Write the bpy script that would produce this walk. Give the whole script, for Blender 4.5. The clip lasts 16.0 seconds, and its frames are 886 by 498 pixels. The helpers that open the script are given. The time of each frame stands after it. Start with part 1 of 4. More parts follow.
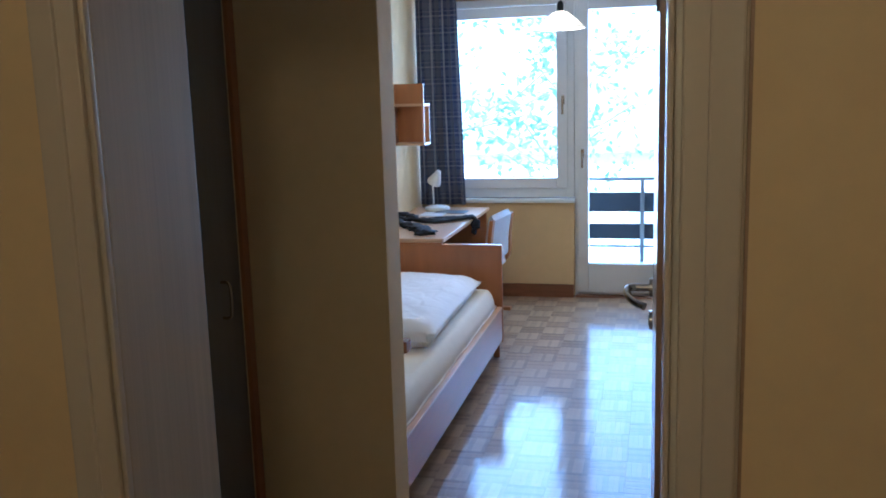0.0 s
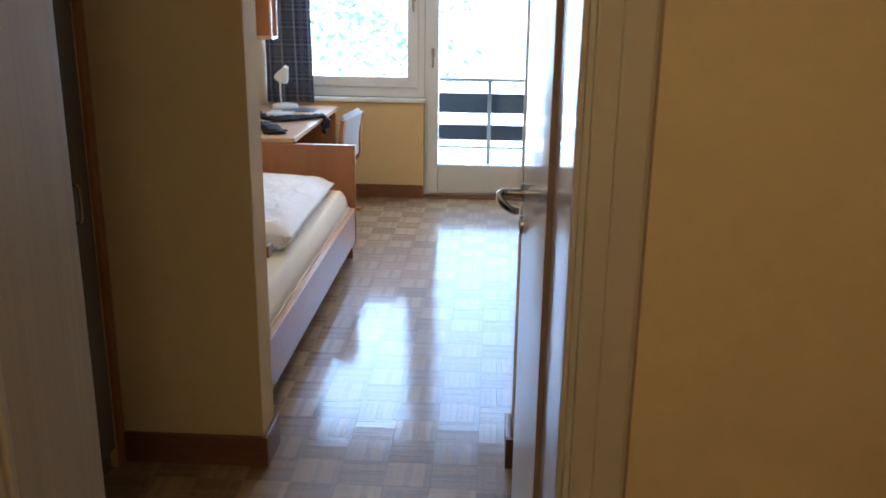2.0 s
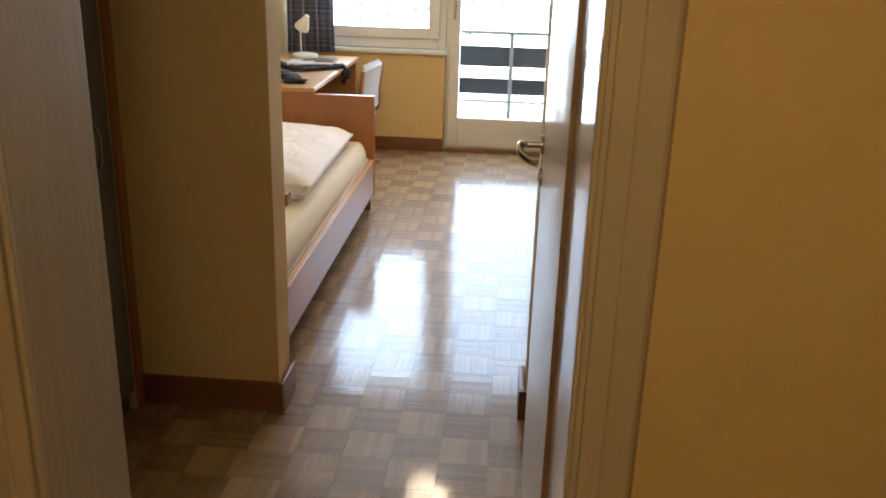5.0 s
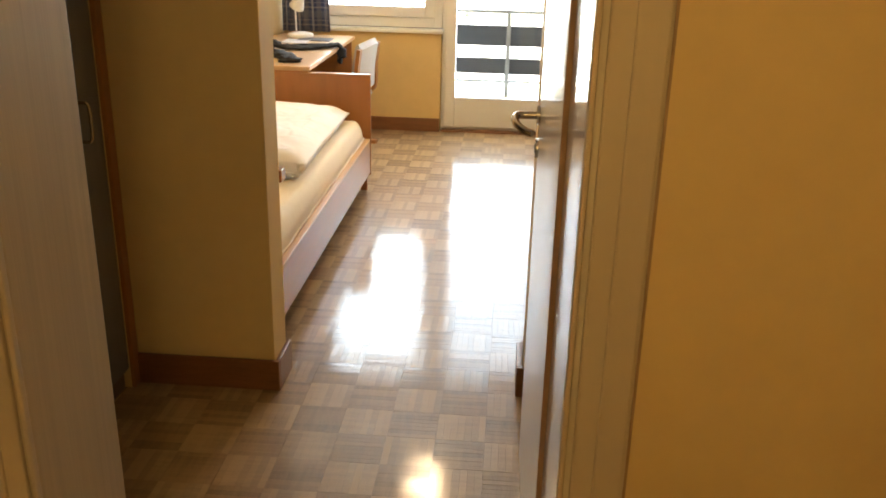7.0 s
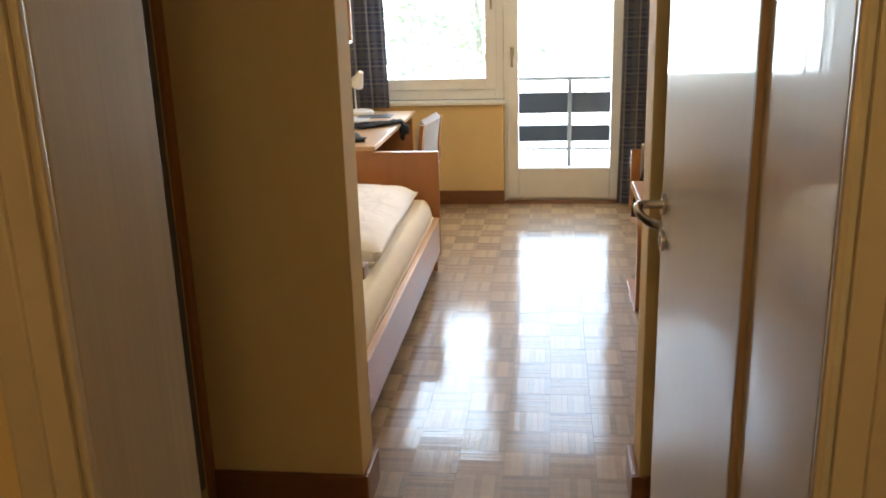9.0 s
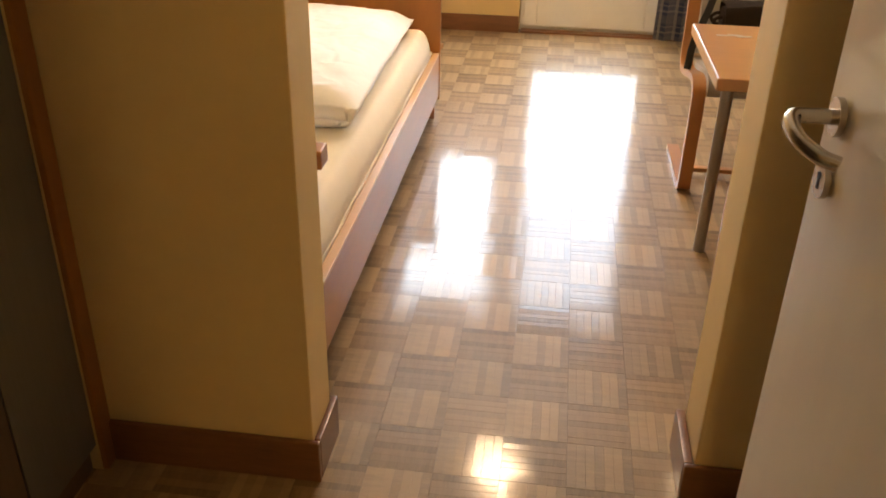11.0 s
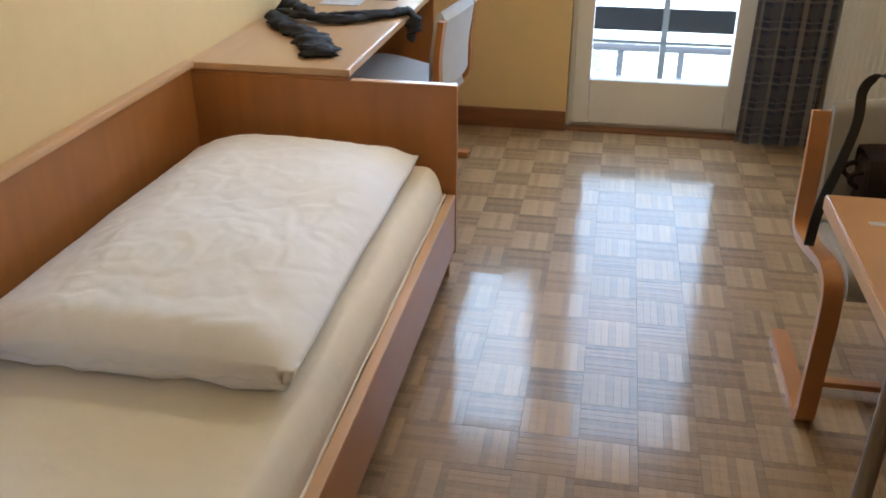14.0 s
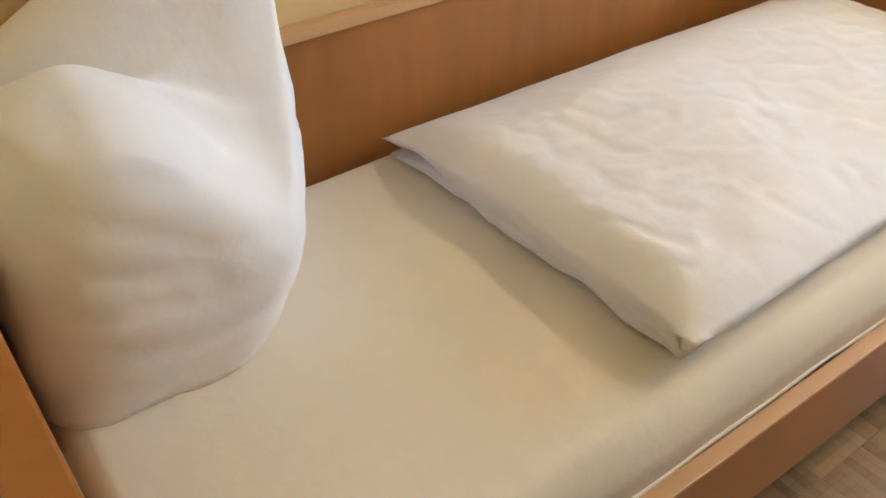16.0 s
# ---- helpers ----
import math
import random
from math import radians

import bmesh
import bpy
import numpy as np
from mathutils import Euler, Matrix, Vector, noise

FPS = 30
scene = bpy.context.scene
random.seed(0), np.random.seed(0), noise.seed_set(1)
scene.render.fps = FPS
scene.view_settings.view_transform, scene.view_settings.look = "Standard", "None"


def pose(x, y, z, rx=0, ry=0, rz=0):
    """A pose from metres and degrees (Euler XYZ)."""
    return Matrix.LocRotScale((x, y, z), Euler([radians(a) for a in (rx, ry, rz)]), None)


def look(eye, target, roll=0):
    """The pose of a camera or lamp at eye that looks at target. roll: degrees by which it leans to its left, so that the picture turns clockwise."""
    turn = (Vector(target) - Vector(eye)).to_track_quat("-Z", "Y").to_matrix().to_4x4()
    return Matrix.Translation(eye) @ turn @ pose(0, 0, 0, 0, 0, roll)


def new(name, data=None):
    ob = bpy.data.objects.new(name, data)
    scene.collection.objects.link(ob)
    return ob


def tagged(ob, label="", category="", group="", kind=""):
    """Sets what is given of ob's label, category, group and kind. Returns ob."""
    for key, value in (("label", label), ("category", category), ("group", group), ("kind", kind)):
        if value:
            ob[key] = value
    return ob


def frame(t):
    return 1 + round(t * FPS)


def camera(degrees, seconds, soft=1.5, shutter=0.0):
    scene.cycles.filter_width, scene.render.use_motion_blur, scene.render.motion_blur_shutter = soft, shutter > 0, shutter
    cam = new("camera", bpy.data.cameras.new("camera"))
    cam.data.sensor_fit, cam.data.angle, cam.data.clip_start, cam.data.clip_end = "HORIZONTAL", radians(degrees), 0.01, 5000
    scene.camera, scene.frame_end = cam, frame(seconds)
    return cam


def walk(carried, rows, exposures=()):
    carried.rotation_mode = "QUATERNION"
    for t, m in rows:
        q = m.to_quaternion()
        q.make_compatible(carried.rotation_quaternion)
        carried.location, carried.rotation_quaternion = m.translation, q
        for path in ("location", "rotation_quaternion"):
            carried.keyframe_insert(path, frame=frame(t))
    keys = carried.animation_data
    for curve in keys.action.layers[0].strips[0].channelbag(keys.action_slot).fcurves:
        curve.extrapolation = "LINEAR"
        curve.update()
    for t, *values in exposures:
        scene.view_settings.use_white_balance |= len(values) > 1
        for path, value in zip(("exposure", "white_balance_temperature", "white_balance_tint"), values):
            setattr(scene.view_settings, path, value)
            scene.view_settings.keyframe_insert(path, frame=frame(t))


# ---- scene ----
cam = camera(53.4, 16.0, soft=1.8)
PATH = [
    (0, (0.93, -0.255, 1.62), (0.458, 1.659, 1.28), -1.7),
    (0.5, (0.897, -0.232, 1.636), (0.613, 1.688, 1.157), -1.3),
    (1, (0.857, -0.239, 1.63), (0.689, 1.68, 1.092), -0.5),
    (1.5, (0.844, -0.228, 1.627), (0.736, 1.689, 1.069), 0.3),
    (2, (0.828, -0.243, 1.632), (0.725, 1.673, 1.065), 0.8),
    (2.5, (0.823, -0.257, 1.638), (0.691, 1.656, 1.07), 0.7),
    (3, (0.834, -0.256, 1.632), (0.698, 1.652, 1.048), 0.6),
    (3.5, (0.834, -0.254, 1.628), (0.709, 1.648, 1.024), 1.0),
    (4, (0.831, -0.259, 1.627), (0.699, 1.639, 1.01), 1.2),
    (4.5, (0.826, -0.252, 1.625), (0.687, 1.637, 0.984), 1.8),
    (7, (0.837, -0.226, 1.579), (0.703, 1.644, 0.883), 1.4),
    (7.5, (0.793, -0.213, 1.592), (0.573, 1.68, 0.985), -0.2),
    (8, (0.746, -0.192, 1.606), (0.502, 1.715, 1.055), -1.8),
    (10.3, (0.586, 0.654, 1.541), (0.334, 2.515, 0.855), -1.1),
    (10.5, (0.587, 0.764, 1.511), (0.33, 2.591, 0.738), -0.1),
    (11, (0.546, 0.963, 1.487), (0.326, 2.708, 0.535), 1.2),
    (11.5, (0.474, 1.167, 1.495), (0.361, 2.912, 0.523), 2.3),
    (12, (0.489, 1.398, 1.487), (0.261, 3.148, 0.547), 0.7),
    (12.5, (0.494, 1.572, 1.493), (0.222, 3.322, 0.563), -0.7),
    (13, (0.452, 1.794, 1.502), (0.379, 3.581, 0.607), 0.8),
    (13.5, (0.442, 2.016, 1.5), (0.421, 3.825, 0.647), 0.9),
    (14, (0.488, 2.217, 1.536), (0.153, 3.972, 0.638), 0.0),
    (14.5, (0.408, 2.394, 1.471), (-0.201, 3.986, 0.424), 2.1),
    (15, (0.376, 2.553, 1.456), (-0.49, 3.914, 0.273), 2.5),
    (15.3, (0.431, 2.685, 1.388), (-0.712, 3.812, 0.196), 2.1),
    (15.5, (0.467, 2.725, 1.401), (-0.766, 3.742, 0.199), 1.0),
    (16, (0.446, 2.747, 1.415), (-0.824, 3.694, 0.195), -0.0),
]
walk(cam, [(t, look(eye, target, roll)) for t, eye, target, roll in PATH], exposures=[(0, 2.35, 4000, 12), (0.5, 2.3, 4200, 12), (1.5, 2.5, 4600, 12), (4.7, 2.7, 5550, 11), (6.9, 3.2, 7000, 11), (8.0, 2.8, 6000, 11), (10.3, 3.0, 6600, 14), (11.0, 3.3, 7050, 17), (12.6, 3.1, 6250, 15), (13.5, 2.58, 5350, 10), (14.5, 2.42, 5400, 10), (16, 2.8, 5600, 10)])

# ---- world, sun, large lights ----
world = bpy.data.worlds.new("sky")
scene.world = world
world.use_nodes = True
wn = world.node_tree
sky = wn.nodes.new("ShaderNodeTexSky")
sky.sky_type, sky.sun_disc = "NISHITA", False
sky.sun_elevation, sky.sun_rotation = radians(48), radians(200)
wn.nodes["Background"].inputs["Strength"].default_value = 0.15
wn.links.new(sky.outputs["Color"], wn.nodes["Background"].inputs["Color"])


def lamp(name, kind, energy, color, m, **more):
    data = bpy.data.lights.new(name, kind)
    data.energy, data.color = energy, color
    for key, value in more.items():
        if key == "angle":
            data.angle = value
        if key == "radius":
            data.shadow_soft_size = value
        if key == "size":
            data.shape, data.size, data.size_y = "RECTANGLE", value[0], value[1]
    ob = new(name, data)
    ob.matrix_world = m
    return ob


lamp("sun", "SUN", 5.0, (1.0, 0.95, 0.87), look((-4, -14, 16), (0, 0, 0)), angle=radians(0.5))
# sky light in the two openings of the window wall
lamp("window_daylight", "AREA", 5.6, (0.86, 0.94, 1.0), look((-0.2, 6.98, 1.6), (-0.2, 0, 1.45)), size=(0.9, 1.3))
lamp("balcony_door_daylight", "AREA", 3.8, (0.86, 0.94, 1.0), look((0.75, 6.98, 1.3), (0.75, 0, 1.1)), size=(0.75, 1.9))
# the lit pendant, and an unseen ceiling lamp added to light the corridor
lamp("pendant_bulb_light", "POINT", 4.2, (1.0, 0.74, 0.45), pose(0.40, 4.74, 1.985), radius=0.11)
lamp("unseen_corridor_light", "POINT", 2.55, (1.0, 0.70, 0.29), pose(0.70, -0.55, 2.36), radius=0.10)

# ---- materials ----


def material(name, color, rough=0.5, metal=0.0, vary=0.12, scale=8.0, stretch=(1, 1, 1), bump=0.0, bump_scale=60.0, coat=0.0,
             coat_rough=0.1, island=0.0, objects=0.0, sheen=0.0, fine=0.0, spec=0.5):
    m = bpy.data.materials.new(name)
    m.use_nodes = True
    nt = m.node_tree
    n, l = nt.nodes, nt.links
    p = n["Principled BSDF"]
    p.inputs["Roughness"].default_value = rough
    p.inputs["Metallic"].default_value = metal
    p.inputs["Specular IOR Level"].default_value = spec
    p.inputs["Coat Weight"].default_value = coat
    p.inputs["Coat Roughness"].default_value = coat_rough
    p.inputs["Sheen Weight"].default_value = sheen
    tc = n.new("ShaderNodeTexCoord")
    mp = n.new("ShaderNodeMapping")
    mp.inputs["Scale"].default_value = stretch
    l.new(tc.outputs["Object"], mp.inputs["Vector"])
    big = n.new("ShaderNodeTexNoise")
    big.inputs["Scale"].default_value, big.inputs["Detail"].default_value = scale, 6
    l.new(mp.outputs["Vector"], big.inputs["Vector"])
    small = n.new("ShaderNodeTexNoise")
    small.inputs["Scale"].default_value, small.inputs["Detail"].default_value = scale * 7, 4
    l.new(mp.outputs["Vector"], small.inputs["Vector"])
    mix = n.new("ShaderNodeMix")
    mix.inputs["Factor"].default_value = 0.4 if not fine else fine
    l.new(big.outputs["Fac"], mix.inputs["A"])
    l.new(small.outputs["Fac"], mix.inputs["B"])
    value = mix.outputs["Result"]
    for amount, node, socket in ((island, "ShaderNodeNewGeometry", "Random Per Island"), (objects, "ShaderNodeObjectInfo", "Random")):
        if amount:
            r = n.new(node)
            mr = n.new("ShaderNodeMapRange")
            mr.inputs["To Min"].default_value, mr.inputs["To Max"].default_value = -amount, amount
            l.new(r.outputs[socket], mr.inputs["Value"])
            add = n.new("ShaderNodeMath")
            l.new(value, add.inputs[0])
            l.new(mr.outputs["Result"], add.inputs[1])
            value = add.outputs[0]
    ramp = n.new("ShaderNodeValToRGB")
    e = ramp.color_ramp.elements
    e[0].position, e[1].position = 0.25, 0.75
    e[0].color = (*[c * (1 - vary) for c in color], 1)
    e[1].color = (*[min(1, c * (1 + vary)) for c in color], 1)
    l.new(value, ramp.inputs["Fac"])
    l.new(ramp.outputs["Color"], p.inputs["Base Color"])
    rr = n.new("ShaderNodeMapRange")
    rr.inputs["To Min"].default_value, rr.inputs["To Max"].default_value = rough * 0.85, min(1, rough * 1.15)
    l.new(big.outputs["Fac"], rr.inputs["Value"])
    l.new(rr.outputs["Result"], p.inputs["Roughness"])
    if bump:
        bn = n.new("ShaderNodeTexNoise")
        bn.inputs["Scale"].default_value, bn.inputs["Detail"].default_value = bump_scale, 3
        l.new(mp.outputs["Vector"], bn.inputs["Vector"])
        b = n.new("ShaderNodeBump")
        b.inputs["Strength"].default_value, b.inputs["Distance"].default_value = bump, 0.01
        l.new(bn.outputs["Fac"], b.inputs["Height"])
        l.new(b.outputs["Normal"], p.inputs["Normal"])
        if coat:
            l.new(b.outputs["Normal"], p.inputs["Coat Normal"])
    return m


WALL = material("yellow_wall_paint", (0.74, 0.548, 0.26), 0.7, vary=0.05, scale=2.5, bump=0.04, bump_scale=180)
CEILING = material("white_ceiling_paint", (0.80, 0.78, 0.72), 0.8, vary=0.03, bump=0.1, bump_scale=150)
PARQUET = material("oak_parquet", (0.335, 0.223, 0.115), 0.45, vary=0.32, scale=5, stretch=(1, 9, 1), bump=0.02, bump_scale=30,
                   coat=0.66, coat_rough=0.09, island=0.17, objects=0.14, spec=0.2)
# same oak; the darker base colour paints in the weaker sheen across the grain
PARQUET_X_DIM = material("oak_parquet_crosswise_dim_sheen", (0.275, 0.176, 0.088), 0.45, vary=0.32, scale=5, stretch=(9, 1, 1), bump=0.02, bump_scale=30,
                     coat=0.66, coat_rough=0.09, island=0.17, objects=0.14, spec=0.2)
JOINT = material("parquet_joint", (0.15, 0.09, 0.05), 0.5)
SKIRT = material("brown_skirting", (0.21, 0.088, 0.034), 0.38, vary=0.25, scale=4, stretch=(1, 1, 8), coat=0.2)
BEECH = material("beech_veneer", (0.36, 0.146, 0.034), 0.36, vary=0.22, scale=3.5, stretch=(1, 1, 0.15), coat=0.15, coat_rough=0.2, bump=0.02, bump_scale=120)
BEECH_LONG = material("beech_veneer_long", (0.40, 0.165, 0.040), 0.36, vary=0.16, scale=3.5, stretch=(1, 0.15, 1), coat=0.3, coat_rough=0.2, bump=0.02, bump_scale=120)
BEECH_EDGE = material("light_beech_edge", (0.60, 0.36, 0.17), 0.4, vary=0.12, scale=4, stretch=(1, 0.1, 1), coat=0.2)
DESK_TOP = material("pale_beech_laminate", (0.56, 0.36, 0.19), 0.33, vary=0.12, scale=4, stretch=(1, 0.12, 1), coat=0.25, coat_rough=0.15)
TABLE_TOP = material("beech_laminate", (0.41, 0.20, 0.070), 0.32, vary=0.15, scale=4, stretch=(0.12, 1, 1), coat=0.35, coat_rough=0.15)
BENTWOOD = material("bent_beech", (0.43, 0.185, 0.052), 0.35, vary=0.15, scale=6, stretch=(1, 0.3, 0.3), coat=0.3)
DOOR_PAINT = material("cream_door_lacquer", (0.66, 0.58, 0.44), 0.38, vary=0.05, scale=3, stretch=(1, 1, 0.04), coat=0.8, coat_rough=0.08, bump=0.05, bump_scale=30)
LEAF_PAINT = material("glossy_cream_door_face", (0.73, 0.65, 0.52), 0.30, vary=0.05, scale=3, stretch=(1, 1, 0.1), coat=0.45, coat_rough=0.035, spec=0.15)
SEAL_SHADOW = material("brown_seal_and_shadow", (0.40, 0.26, 0.16), 0.45, vary=0.15, scale=6)
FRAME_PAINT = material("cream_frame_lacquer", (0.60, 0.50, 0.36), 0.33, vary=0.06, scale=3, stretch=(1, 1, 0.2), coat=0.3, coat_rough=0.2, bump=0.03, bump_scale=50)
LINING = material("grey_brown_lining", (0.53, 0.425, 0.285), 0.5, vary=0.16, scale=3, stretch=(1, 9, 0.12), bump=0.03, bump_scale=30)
GREY_DOOR = material("grey_laminate", (0.17, 0.165, 0.155), 0.45, vary=0.15, scale=3, stretch=(1, 6, 0.15))
WARDROBE = material("dark_grey_brown_laminate", (0.16, 0.115, 0.085), 0.5, vary=0.2, scale=3, stretch=(1, 6, 0.15))
WHITE = material("white_window_paint", (0.80, 0.80, 0.78), 0.35, vary=0.03, scale=4, bump=0.02)
STEEL = material("brushed_nickel", (0.52, 0.47, 0.42), 0.25, metal=1.0, vary=0.05)
GREY_METAL = material("grey_tube", (0.33, 0.31, 0.29), 0.35, metal=0.8, vary=0.08)
SHEET = material("cream_fitted_sheet", (0.87, 0.80, 0.67), 0.85, vary=0.04, scale=3, bump=0.15, bump_scale=25, sheen=0.2)
LINEN = material("white_bed_linen", (0.85, 0.835, 0.85), 0.8, vary=0.03, scale=3, bump=0.18, bump_scale=22, sheen=0.2)
GREY_CLOTH = material("grey_upholstery", (0.36, 0.335, 0.30), 0.9, vary=0.12, scale=30, bump=0.3, bump_scale=400, sheen=0.3)
BLUE_CLOTH = material("blue_grey_upholstery", (0.27, 0.30, 0.33), 0.9, vary=0.12, scale=30, bump=0.3, bump_scale=400, sheen=0.3)
BLACK_CLOTH = material("black_wool", (0.014, 0.013, 0.014), 0.85, vary=0.4, scale=25, bump=0.3, bump_scale=250)
BAG_CLOTH = material("dark_brown_canvas", (0.017, 0.010, 0.007), 0.8, vary=0.3, scale=20, bump=0.3, bump_scale=300, spec=0.15)
CAP_CLOTH = material("grey_brown_tweed", (0.12, 0.10, 0.075), 0.9, vary=0.7, scale=55, bump=0.5, bump_scale=200, fine=0.7)
PLASTIC = material("white_plastic", (0.78, 0.78, 0.76), 0.35, vary=0.02)
TICKET = material("printed_ticket", (0.45, 0.42, 0.43), 0.5, vary=0.6, scale=40)
DARK_PAPER = material("dark_printed_paper", (0.06, 0.07, 0.09), 0.4, vary=0.5, scale=20)
PAPER = material("pale_paper", (0.62, 0.62, 0.64), 0.5, vary=0.25, scale=60)
FRUIT = material("yellow_orange_peel", (0.75, 0.45, 0.04), 0.4, vary=0.35, scale=18, bump=0.25, bump_scale=160)
BOARD = material("dark_stained_board", (0.030, 0.030, 0.036), 0.6, vary=0.3, scale=4, stretch=(0.2, 4, 4))
CONCRETE = material("pale_concrete", (0.50, 0.49, 0.46), 0.85, vary=0.12, scale=3, bump=0.2, bump_scale=40)
GROUND = material("pale_gravel_and_grass", (0.42, 0.42, 0.34), 0.95, vary=0.3, scale=0.5, bump=0.3, bump_scale=8)
FACADE = material("white_render", (0.74, 0.74, 0.72), 0.85, vary=0.06, scale=1.5, bump=0.1)
ROOF = material("grey_roof_sheet", (0.30, 0.30, 0.31), 0.6, vary=0.15, scale=2)
BARK = material("grey_bark", (0.24, 0.21, 0.17), 0.9, vary=0.4, scale=8, stretch=(1, 1, 0.2), bump=0.6, bump_scale=20)
LEAF = material("green_leaf", (0.12, 0.17, 0.10), 0.6, vary=0.35, scale=0.6, island=0.3)
FLOORING = material("brown_corridor_floor", (0.14, 0.09, 0.06), 0.4, vary=0.2, scale=6)
SLOT = material("dark_slot", (0.012, 0.011, 0.010), 0.6)


def glass_material():
    m = bpy.data.materials.new("window_glass")
    m.use_nodes = True
    n, l = m.node_tree.nodes, m.node_tree.links
    n.remove(n["Principled BSDF"])
    clear, gloss, mix, fres = (n.new("ShaderNodeBsdf" + k) for k in ("Transparent", "Glossy")), None, n.new("ShaderNodeMixShader"), n.new("ShaderNodeFresnel")
    clear, gloss = clear
    gloss.inputs["Roughness"].default_value = 0.02
    clear.inputs["Color"].default_value = (0.93, 0.96, 0.95, 1)
    fres.inputs["IOR"].default_value = 1.45
    l.new(fres.outputs[0], mix.inputs[0])
    l.new(clear.outputs[0], mix.inputs[1])
    l.new(gloss.outputs[0], mix.inputs[2])
    l.new(mix.outputs[0], n["Material Output"].inputs["Surface"])
    return m


def glow_material():
    m = bpy.data.materials.new("lit_bulb")
    m.use_nodes = True
    p = m.node_tree.nodes["Principled BSDF"]
    p.inputs["Emission Color"].default_value = (1.0, 0.70, 0.36, 1)
    p.inputs["Emission Strength"].default_value = 9
    return m


def shade_material():
    m = bpy.data.materials.new("white_translucent_shade")
    m.use_nodes = True
    n, l = m.node_tree.nodes, m.node_tree.links
    p = n["Principled BSDF"]
    p.inputs["Base Color"].default_value = (0.82, 0.80, 0.75, 1)
    t, mix = n.new("ShaderNodeBsdfTranslucent"), n.new("ShaderNodeMixShader")
    t.inputs["Color"].default_value = (0.8, 0.75, 0.65, 1)
    mix.inputs[0].default_value = 0.35
    l.new(p.outputs[0], mix.inputs[1])
    l.new(t.outputs[0], mix.inputs[2])
    l.new(mix.outputs[0], n["Material Output"].inputs["Surface"])
    return m


def plaid_material():
    """Navy cloth with tan and grey stripes both ways, along the cloth's own width and height."""
    m = bpy.data.materials.new("navy_plaid_cloth")
    m.use_nodes = True
    n, l = m.node_tree.nodes, m.node_tree.links
    p = n["Principled BSDF"]
    p.inputs["Roughness"].default_value = 0.9
    p.inputs["Sheen Weight"].default_value = 0.2
    uv = n.new("ShaderNodeUVMap")
    sep = n.new("ShaderNodeSeparateXYZ")
    l.new(uv.outputs[0], sep.inputs[0])

    def stripes(axis, period, width, shift):
        a = n.new("ShaderNodeMath")
        a.operation = "ADD"
        a.inputs[1].default_value = shift
        l.new(sep.outputs[axis], a.inputs[0])
        b = n.new("ShaderNodeMath")
        b.operation = "PINGPONG"
        b.inputs[1].default_value = period / 2
        l.new(a.outputs[0], b.inputs[0])
        c = n.new("ShaderNodeMath")
        c.operation = "LESS_THAN"
        c.inputs[1].default_value = width / 2
        l.new(b.outputs[0], c.inputs[0])
        return c.outputs[0]

    color = None
    for axis, period, width, shift, rgb, amount in (
            (0, 0.13, 0.05, 0.0, (0.19, 0.18, 0.18), 0.6), (1, 0.13, 0.05, 0.0, (0.19, 0.18, 0.18), 0.4),
            (0, 0.13, 0.012, 0.08, (0.50, 0.44, 0.36), 0.55), (1, 0.13, 0.012, 0.08, (0.50, 0.44, 0.36), 0.35),
            (0, 0.13, 0.006, 0.045, (0.33, 0.30, 0.28), 0.6), (1, 0.13, 0.006, 0.045, (0.33, 0.30, 0.28), 0.6)):
        s = stripes(axis, period, width, shift)
        k = n.new("ShaderNodeMath")
        k.operation = "MULTIPLY"
        k.inputs[1].default_value = amount
        l.new(s, k.inputs[0])
        mix = n.new("ShaderNodeMix")
        mix.data_type = "RGBA"
        l.new(k.outputs[0], mix.inputs["Factor"])
        if color is None:
            mix.inputs[6].default_value = (0.055, 0.065, 0.115, 1)
        else:
            l.new(color, mix.inputs[6])
        mix.inputs[7].default_value = (*rgb, 1)
        color = mix.outputs[2]
    l.new(color, p.inputs["Base Color"])
    weave = n.new("ShaderNodeTexNoise")
    weave.inputs["Scale"].default_value = 400
    b = n.new("ShaderNodeBump")
    b.inputs["Strength"].default_value, b.inputs["Distance"].default_value = 0.2, 0.005
    l.new(uv.outputs[0], weave.inputs["Vector"])
    l.new(weave.outputs["Fac"], b.inputs["Height"])
    l.new(b.outputs["Normal"], p.inputs["Normal"])
    return m


_n, _l = LEAF.node_tree.nodes, LEAF.node_tree.links
_t, _m = _n.new("ShaderNodeBsdfTranslucent"), _n.new("ShaderNodeMixShader")
_t.inputs["Color"].default_value = (0.48, 0.60, 0.34, 1)
_m.inputs[0].default_value = 0.65
_l.new(_n["Principled BSDF"].outputs[0], _m.inputs[1])
_l.new(_t.outputs[0], _m.inputs[2])
_l.new(_m.outputs[0], _n["Material Output"].inputs["Surface"])
_n, _l = CAP_CLOTH.node_tree.nodes, CAP_CLOTH.node_tree.links
_c, _x, _o = _n.new("ShaderNodeTexChecker"), _n.new("ShaderNodeMix"), _n.new("ShaderNodeTexCoord")
_c.inputs["Scale"].default_value = 170
_c.inputs["Color1"].default_value, _c.inputs["Color2"].default_value = (0.45, 0.45, 0.45, 1), (1.5, 1.4, 1.25, 1)
_x.data_type, _x.blend_type = "RGBA", "MULTIPLY"
_x.inputs["Factor"].default_value = 1.0
_l.new(_o.outputs["Object"], _c.inputs["Vector"])
_l.new(_n["Color Ramp"].outputs["Color"], _x.inputs[6])
_l.new(_c.outputs["Color"], _x.inputs[7])
_l.new(_x.outputs[2], _n["Principled BSDF"].inputs["Base Color"])
